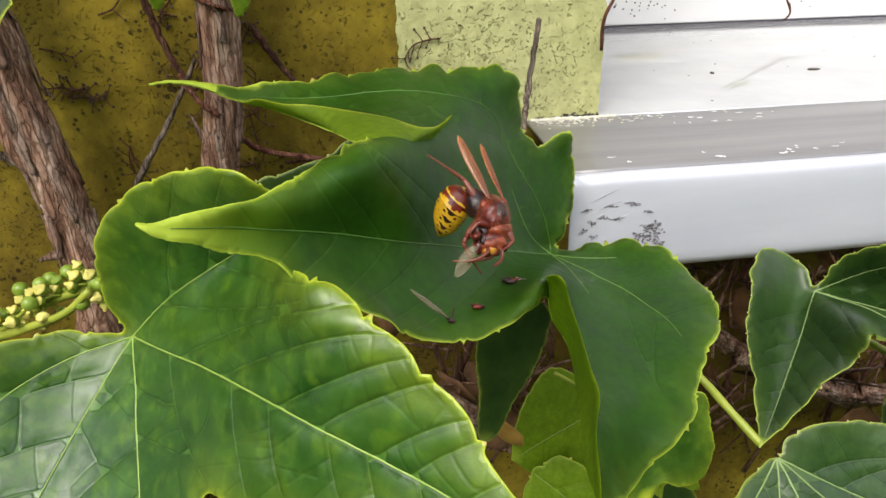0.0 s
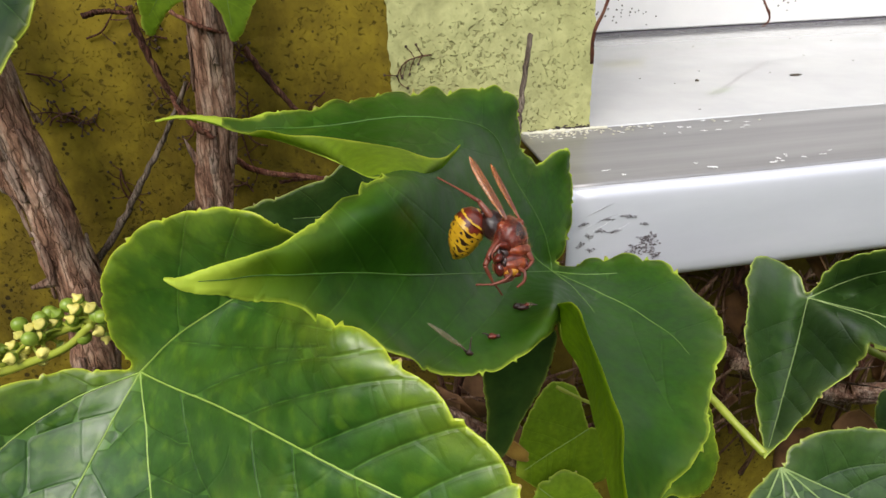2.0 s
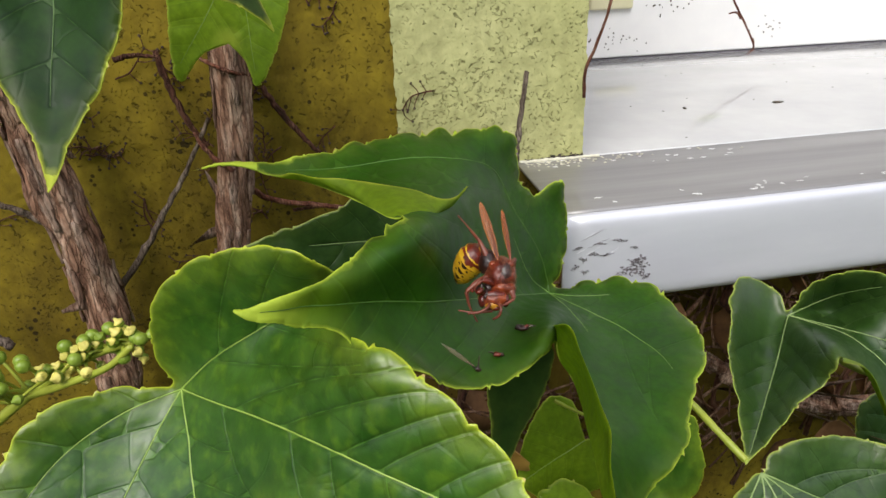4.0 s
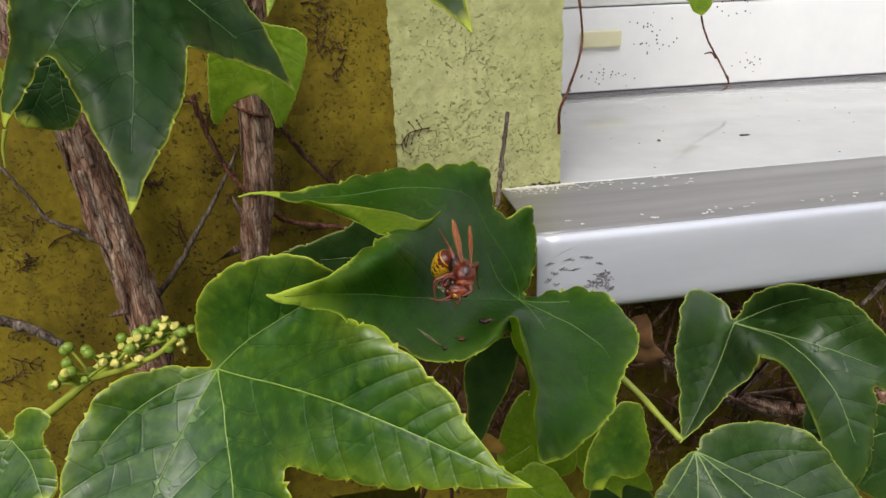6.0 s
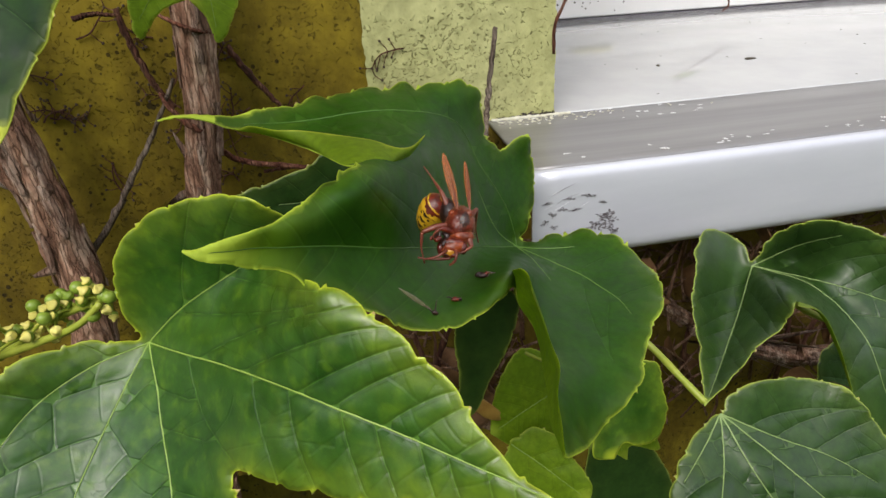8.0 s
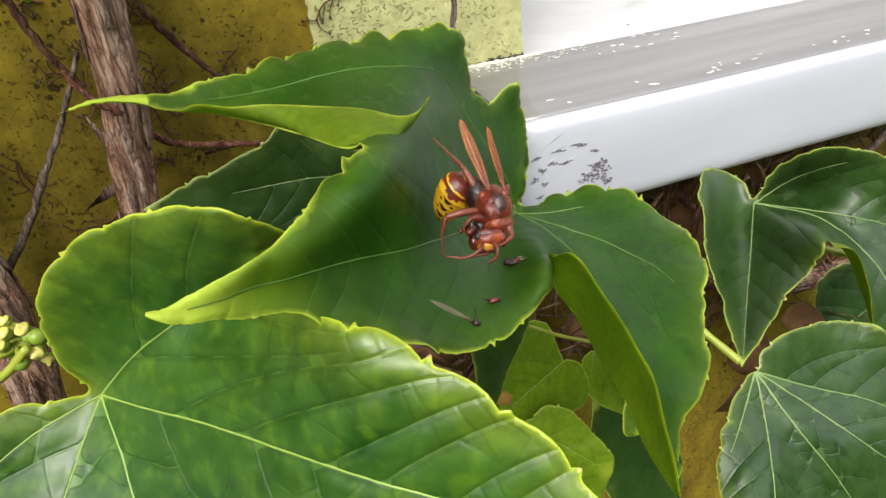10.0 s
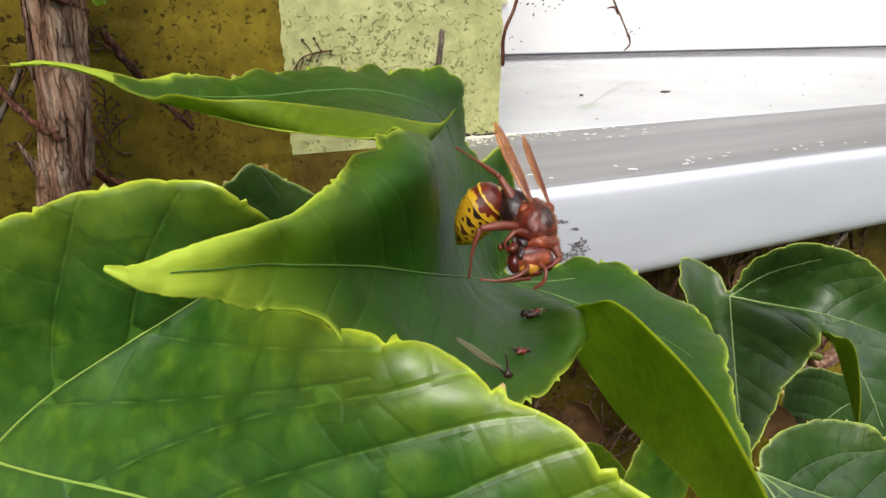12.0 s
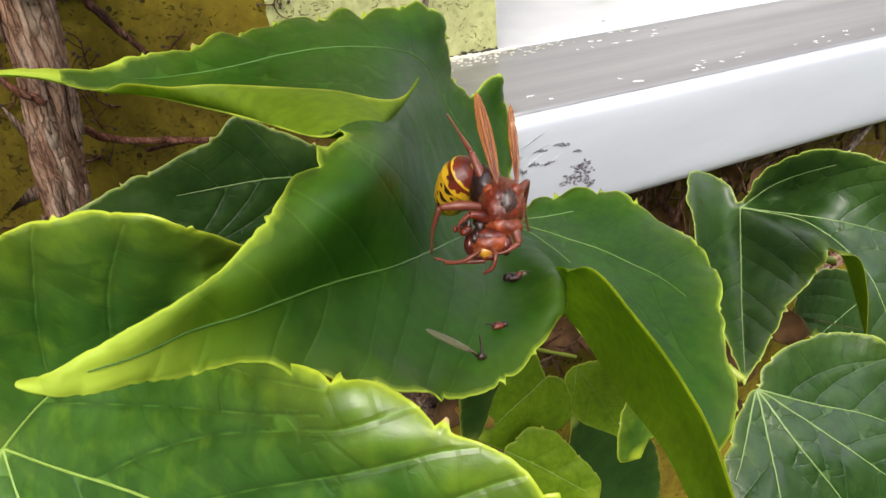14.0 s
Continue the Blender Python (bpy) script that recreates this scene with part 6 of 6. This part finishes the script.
tube(waist, [hv(-1.8, 3.0, -0.6), hv(-3.2, 5.2, -0.9), base_a + axis_a * 0.0012], 0.0012, 12)
part("waist", waist, DARKCH, thorax)

# head
HEAD = hv(-1.6, -4.9, 1.4)
head = new("head")
head.parent = hornet
head.location = HEAD
zero = Vector((0, 0, 0))
ellipsoid("skull", zero, (3.3, 1.9, 2.3), ORANGE, head, lump=0.08)
ellipsoid("brow", hv(0, 0.75, 0.7), (2.6, 1.2, 1.5), CHITIN, head, lump=0.1)
ellipsoid("clypeus", hv(-0.4, -1.2, 0.9), (1.6, 1.1, 1.2), AMBER, head)
ellipsoid("eye", hv(-2.5, -0.35, 0.6), (0.85, 1.5, 1.15), EYE, head)
ellipsoid("eye", hv(2.4, -0.35, 0.5), (0.85, 1.5, 1.15), EYE, head)
ellipsoid("mandible", hv(-1.2, -1.9, 1.2), (0.9, 0.55, 0.6), CHITIN, head)
ellipsoid("mandible", hv(0.4, -1.95, 1.2), (0.9, 0.55, 0.6), CHITIN, head)
for pts in ([(-1.0, -0.9, 1.6), (-1.6, -1.7, 3.2), (-3.2, -2.6, 3.3), (-5.6, -2.9, 2.8)], [(0.8, -0.9, 1.6), (1.2, -2.0, 2.8), (0.8, -3.4, 2.6), (-0.4, -4.2, 1.8)]):
    bm = bmesh.new()
    tube(bm, spline([hv(*p) for p in pts], 22), (0.00038, 0.0003, 0.0003, 0.00022), 8, 0.1)
    part("antenna", bm, LEG, head)

# legs
for pts in ([(-2, 2, 0), (-4.3, 7.6, 0), (-6.5, 11, -3.2), (-8.0, 13.2, -5.4), (-9.0, 14.6, -6.8)],
            [(-2.5, 0, 1), (-8.4, -0.2, 2.0), (-9.5, -3, 1), (-9.8, -5, 0), (-10, -6.5, -1)],
            [(-1.5, -2, 2), (-4, -1.2, 4), (-5.5, -2.8, 3.6), (-5, -4, 3)],
            [(-1, -3, 1), (-2, -7.4, 2), (-6, -7.7, 2.5), (-9, -7.2, 2)],
            [(1.5, -2, 1), (2.6, -5, 2), (0, -6.4, 3), (-2, -5.6, 3.2)],
            [(1.5, 1, -1.5), (3.4, 4, -4), (3, 0, -7), (3.5, -3, -9)]):
    P = [hv(*p) for p in pts]
    leg = bmesh.new()
    tube(leg, spline([P[0], P[0].lerp(P[1], 0.5) + hv(0, 0.2, 0.3), P[1]], 12), (0.00055, 0.00072, 0.00045), 10)
    femur = part("leg", leg, LEG if pts[0][0] != -1.5 else CHITIN, hornet)
    if pts[0][0] == -2.5:
        middle_leg = femur
    leg = bmesh.new()
    tube(leg, spline(P[1:], 20), (0.00040, 0.00036, 0.00021, 0.00016, 0.00020), 8, 0.1)
    part("shin", leg, LEG, femur)

# folded wings
for a, b, wide in (((-0.4, 2.8, 1.8), (-3.9, 16.4, -1.0), 1.0), ((2.2, 2.8, 1.4), (0.8, 15.0, -3.0), 0.66)):
    A, B = hv(*a), hv(*b)
    along = (B - A).normalized()
    across = along.cross(NEAR).normalized()
    wing = bmesh.new()
    prof_w = [(0, 0.25, -0.2), (0.12, 0.55, -0.45), (0.35, 0.95, -0.85), (0.6, 1.0, -1.0), (0.82, 0.75, -0.85), (0.95, 0.35, -0.45), (1.0, 0.05, -0.05)]
    rows_w = []
    for s in np.linspace(0, 1, 30):
        hi = np.interp(s, [p[0] for p in prof_w], [p[1] for p in prof_w])
        lo = np.interp(s, [p[0] for p in prof_w], [p[2] for p in prof_w])
        row = []
        for v in np.linspace(lo, hi, 9):
            lift = 0.00055 * (abs(v) ** 1.5) * (1 if v > 0 else 0.6) + 0.00006 * math.sin(v * 14)
            row.append(wing.verts.new(A + (B - A) * s + across * v * wide * 0.001 - NEAR * lift))
        rows_w.append(row)
    for r0, r1 in zip(rows_w, rows_w[1:]):
        for k in range(8):
            wing.faces.new((r0[k], r0[k + 1], r1[k + 1], r1[k]))
    wing.normal_update()
    ext = bmesh.ops.solidify(wing, geom=wing.faces[:], thickness=0.00005)
    w_ob = part("wing", wing, WING, hornet)
    for v0, v1 in ((0.15, 0.9), (0.0, 0.35), (-0.1, -0.5)):
        vein = bmesh.new()
        tube(vein, spline([A + across * v0 * wide * 0.0006 + NEAR * 0.0001, A.lerp(B, 0.5) + across * (v0 + v1) * 0.5 * wide * 0.001 + NEAR * 0.00005, A.lerp(B, 0.93) + across * v1 * wide * 0.0006 + NEAR * 0.00005], 16), (0.00011, 0.00007, 0.00004), 6)
        part("wing_vein", vein, LEG, w_ob)

# the prey it holds, and scraps left on the leaf
prey = thing("prey", (0.0193, 0.098, 1.163), "dark half-eaten insect held in the jaws of a hornet", "insect")
rnd = random.Random(12)
for k in range(11):
    c = (-4.7 + rnd.gauss(0, 0.9), -3.3 + rnd.gauss(0, 0.8), 2.9 + rnd.gauss(0, 0.5))
    ellipsoid("body_piece", hv(*c), [rnd.uniform(0.35, 0.85) for _ in range(3)], DARKCH if k % 3 else CHITIN, prey, seg=14, rings=10, lump=1.2)
WING_HOLD = hv(-4.8, -5.2, 3.4)
bm = bmesh.new()
rows_p = []
for s_ in np.linspace(0, 1, 18):
    wd = 0.0013 * math.sin(math.pi * (0.10 + 0.84 * s_)) ** 0.8
    rows_p.append([bm.verts.new(RIGHT * 0.0066 * s_ + UP * wd * v + NEAR * 0.0003 * math.sin(v * 3 + s_ * 4)) for v in (-1, -0.5, 0, 0.5, 1)])
for r0, r1 in zip(rows_p, rows_p[1:]):
    for k in range(4):
        bm.faces.new((r0[k], r0[k + 1], r1[k + 1], r1[k]))
bm.normal_update()
bmesh.ops.solidify(bm, geom=bm.faces[:], thickness=0.00004)
torn_wing = part("torn_wing", bm, film_material("pale_wing", (0.30, 0.29, 0.24), 0.80, 0.3), prey, "torn translucent wing")


def scrap(at, label, pieces):
    ob = thing("insect_scrap", at, label, "insect remains", "scraps on the leaf")
    for kind, c, r in pieces:
        bm = bmesh.new()
        if kind == "wing":
            A, B = Vector(c) * 0.001, Vector(r) * 0.001
            sd = (B - A).cross(NEAR).normalized()
            rw = []
            for s in np.linspace(0, 1, 12):
                wd = 0.0005 * math.sin(math.pi * (0.06 + 0.9 * s)) ** 0.8
                rw.append([bm.verts.new(A.lerp(B, s) + sd * wd * v) for v in (-1, 0, 1)])
            for r0, r1 in zip(rw, rw[1:]):
                for k in range(2):
                    bm.faces.new((r0[k], r0[k + 1], r1[k + 1], r1[k]))
            bm.normal_update()
            bmesh.ops.solidify(bm, geom=bm.faces[:], thickness=0.00004)
            part("wing_piece", bm, CLEAR_WING, ob)
        elif kind == "leg":
            tube(bm, spline([Vector(c) * 0.001, (Vector(c) + Vector(r)) * 0.0005 + Vector((0, 0, 0.0003)), Vector(r) * 0.001], 8), (0.0002, 0.00012), 6)
            part("leg_piece", bm, DARKCH, ob)
        else:
            ball(bm, Vector(c) * 0.001, [v * 0.001 for v in r], None, 14, 10)
            for v in bm.verts:
                v.co += Vector((noise.noise(v.co * 1500), noise.noise(v.co * 1500 + Vector((9, 0, 0))), noise.noise(v.co * 1500 + Vector((0, 9, 0))))) * 0.0003
            part("shell_piece", bm, DARKCH if kind == "dark" else CHITIN, ob)


HAIR = simple("golden_hair", (0.22, 0.08, 0.03), (0.36, 0.17, 0.07), 200, 0.5, bumps=0)


def fuzz(parent, c, r, count, length, seed):
    """Short upright hairs over an ellipsoid."""
    rn = random.Random(seed)
    bm = bmesh.new()
    for _ in range(count):
        d = Vector((rn.gauss(0, 1), rn.gauss(0, 1), rn.gauss(0, 1))).normalized()
        foot = c + (RIGHT * d.x * r[0] + UP * d.y * r[1] + NEAR * d.z * r[2]) * 0.001
        out = (RIGHT * d.x / r[0] + UP * d.y / r[1] + NEAR * d.z / r[2]).normalized()
        out = (out + Vector((rn.gauss(0, 0.3), rn.gauss(0, 0.3), rn.gauss(0, 0.3)))).normalized()
        tip = foot + out * length * rn.uniform(0.5, 1.1)
        side = out.orthogonal().normalized() * 0.000022
        other = out.cross(side)
        a, b, e, t = bm.verts.new(foot + side), bm.verts.new(foot - side * 0.5 + other), bm.verts.new(foot - side * 0.5 - other), bm.verts.new(tip)
        for tri in ((a, b, t), (b, e, t), (e, a, t)):
            bm.faces.new(tri)
    part("fuzz", bm, HAIR, parent)["kind"] = "stuff"


fuzz(thorax, hv(0, 0, 0), (3.2, 4.1, 3.3), 1700, 0.0006, 1)
fuzz(thorax, hv(0.3, -2.6, 1.0), (2.7, 1.5, 2.1), 500, 0.0008, 2)
fuzz(head, zero, (3.3, 1.9, 2.3), 900, 0.0004, 3)
fuzz(thorax, hv(0.7, 0.3, 1.45), (1.8, 2.6, 1.85), 500, 0.0004, 4)

scrap((0.0143, 0.0958, 1.1430), "torn pale insect wing and dark crumbs on the leaf", [
    ("wing", (-7.3, 1.4, 6.6), (-0.8, 0.1, 0.8)), ("dark", (0, 0, 0), (0.7, 0.6, 0.6)), ("leg", (0, 0, 0.2), (1.0, 2.6, 1.6)), ("leg", (-0.6, 0.2, 0.2), (-2.6, 0.6, 2.0))])
scrap((0.0204, 0.1024, 1.1417), "small brown insect crumb on the leaf", [
    ("brown", (0, 0, 0), (1.1, 0.7, 0.6)), ("dark", (0.9, 0, -0.1), (0.6, 0.5, 0.4)), ("leg", (-0.6, 0, 0.1), (-2.0, 0.5, 0.6))])
scrap((0.0306, 0.1156, 1.1398), "dark broken insect shell lying on the leaf", [
    ("dark", (0, 0, 0), (1.5, 1.0, 0.8)), ("dark", (-1.2, 0.2, 0.3), (0.9, 0.7, 0.7)), ("brown", (0.8, -0.2, 0.5), (0.8, 0.5, 0.5)),
    ("leg", (0.5, 0, 0), (3.4, -0.5, 0.3)), ("leg", (0.3, -0.4, -0.3), (2.6, -0.8, -0.9)), ("wing", (0.6, -0.3, 0.7), (2.8, -0.4, 0.4))])


HORNET_PATH = [
    (0.0, 0.0231, 0.1015, 1.1606, 30),
    (0.5, 0.0217, 0.1015, 1.1629, 24),
    (1.0, 0.0224, 0.1015, 1.1616, 25),
    (1.5, 0.0229, 0.1015, 1.1625, 31),
    (2.0, 0.0235, 0.1015, 1.1627, 34),
    (2.5, 0.0234, 0.1015, 1.1617, 34),
    (5.0, 0.0200, 0.1015, 1.1615, -1),
    (5.5, 0.0217, 0.1015, 1.1645, 0),
    (6.0, 0.0217, 0.1015, 1.1625, 6),
    (6.5, 0.0219, 0.1015, 1.1624, 5),
    (7.0, 0.0224, 0.1015, 1.1626, 8),
    (7.5, 0.0222, 0.1015, 1.1611, 7),
    (10.0, 0.0221, 0.1035, 1.1597, 7),
    (10.5, 0.0231, 0.1035, 1.1597, 9),
    (11.0, 0.0221, 0.1035, 1.1596, 5),
    (11.5, 0.0222, 0.1035, 1.1597, 14),
    (12.0, 0.0222, 0.1035, 1.1609, 10),
    (12.5, 0.0227, 0.1035, 1.1609, 4),
    (13.0, 0.0223, 0.1035, 1.1601, 5),
    (13.5, 0.0217, 0.1035, 1.1609, -5),
    (14.0, 0.0221, 0.1035, 1.1609, -8),
]


def motions():
    rows = [(t, pose(x, y, z, 0, 0, turn)) for t, x, y, z, turn in HORNET_PATH]
    walk(hornet, rows)
    walk(prey, rows)
    # the torn wing of the prey: angle round the jaws, and millimetres back from the camera, to hide it behind the body
    swing = [(0.0, 228, 0), (0.3, 205, 0), (0.5, 192, 0), (0.8, 150, 3), (1.0, 110, 7), (2.5, 90, 7), (5.0, 90, 7), (5.2, 130, 5), (5.35, 195, 2), (5.5, 262, 0), (5.8, 200, 1),
             (6.1, 130, 5), (6.5, 90, 7), (9.8, 90, 7), (10.8, 120, 5), (11.0, 180, 1), (11.3, 120, 6), (12.0, 90, 7), (12.8, 160, 4), (13.0, 215, 2), (13.3, 150, 5), (14.0, 90, 7)]
    walk(torn_wing, [(t, Matrix.Translation(WING_HOLD - NEAR * 0.001 * tuck + RIGHT * 0.0005 * tuck) @ Matrix.Rotation(radians(a), 4, NEAR)) for t, a, tuck in swing])
    nod = (0, 4, -3, 5, 0, 6, 2, -4, 3, 0, 5, -2, 0, 4, -5, 3, 0, 5, -3, 2, 0)
    walk(head, [(t, pose(*HEAD, a, 0, a * 0.6)) for (t, *_), a in zip(HORNET_PATH, nod)])
    walk(abdomen, [(t, Matrix.Translation(base_a) @ Matrix.Rotation(radians(a * 0.7 + (4 if t < 3 else -5)), 4, NEAR)) for (t, *_), a in zip(HORNET_PATH, nod[::-1])])

    hip = hv(-2.5, 0, 1)
    fold = [(0.0, 44), (2.5, 44), (5.0, 24), (7.5, 18), (10.0, 4), (14.0, 0)]
    walk(middle_leg, [(t, Matrix.Translation(hip) @ Matrix.Rotation(radians(a), 4, NEAR) @ Matrix.Translation(-hip)) for t, a in fold])


motions()
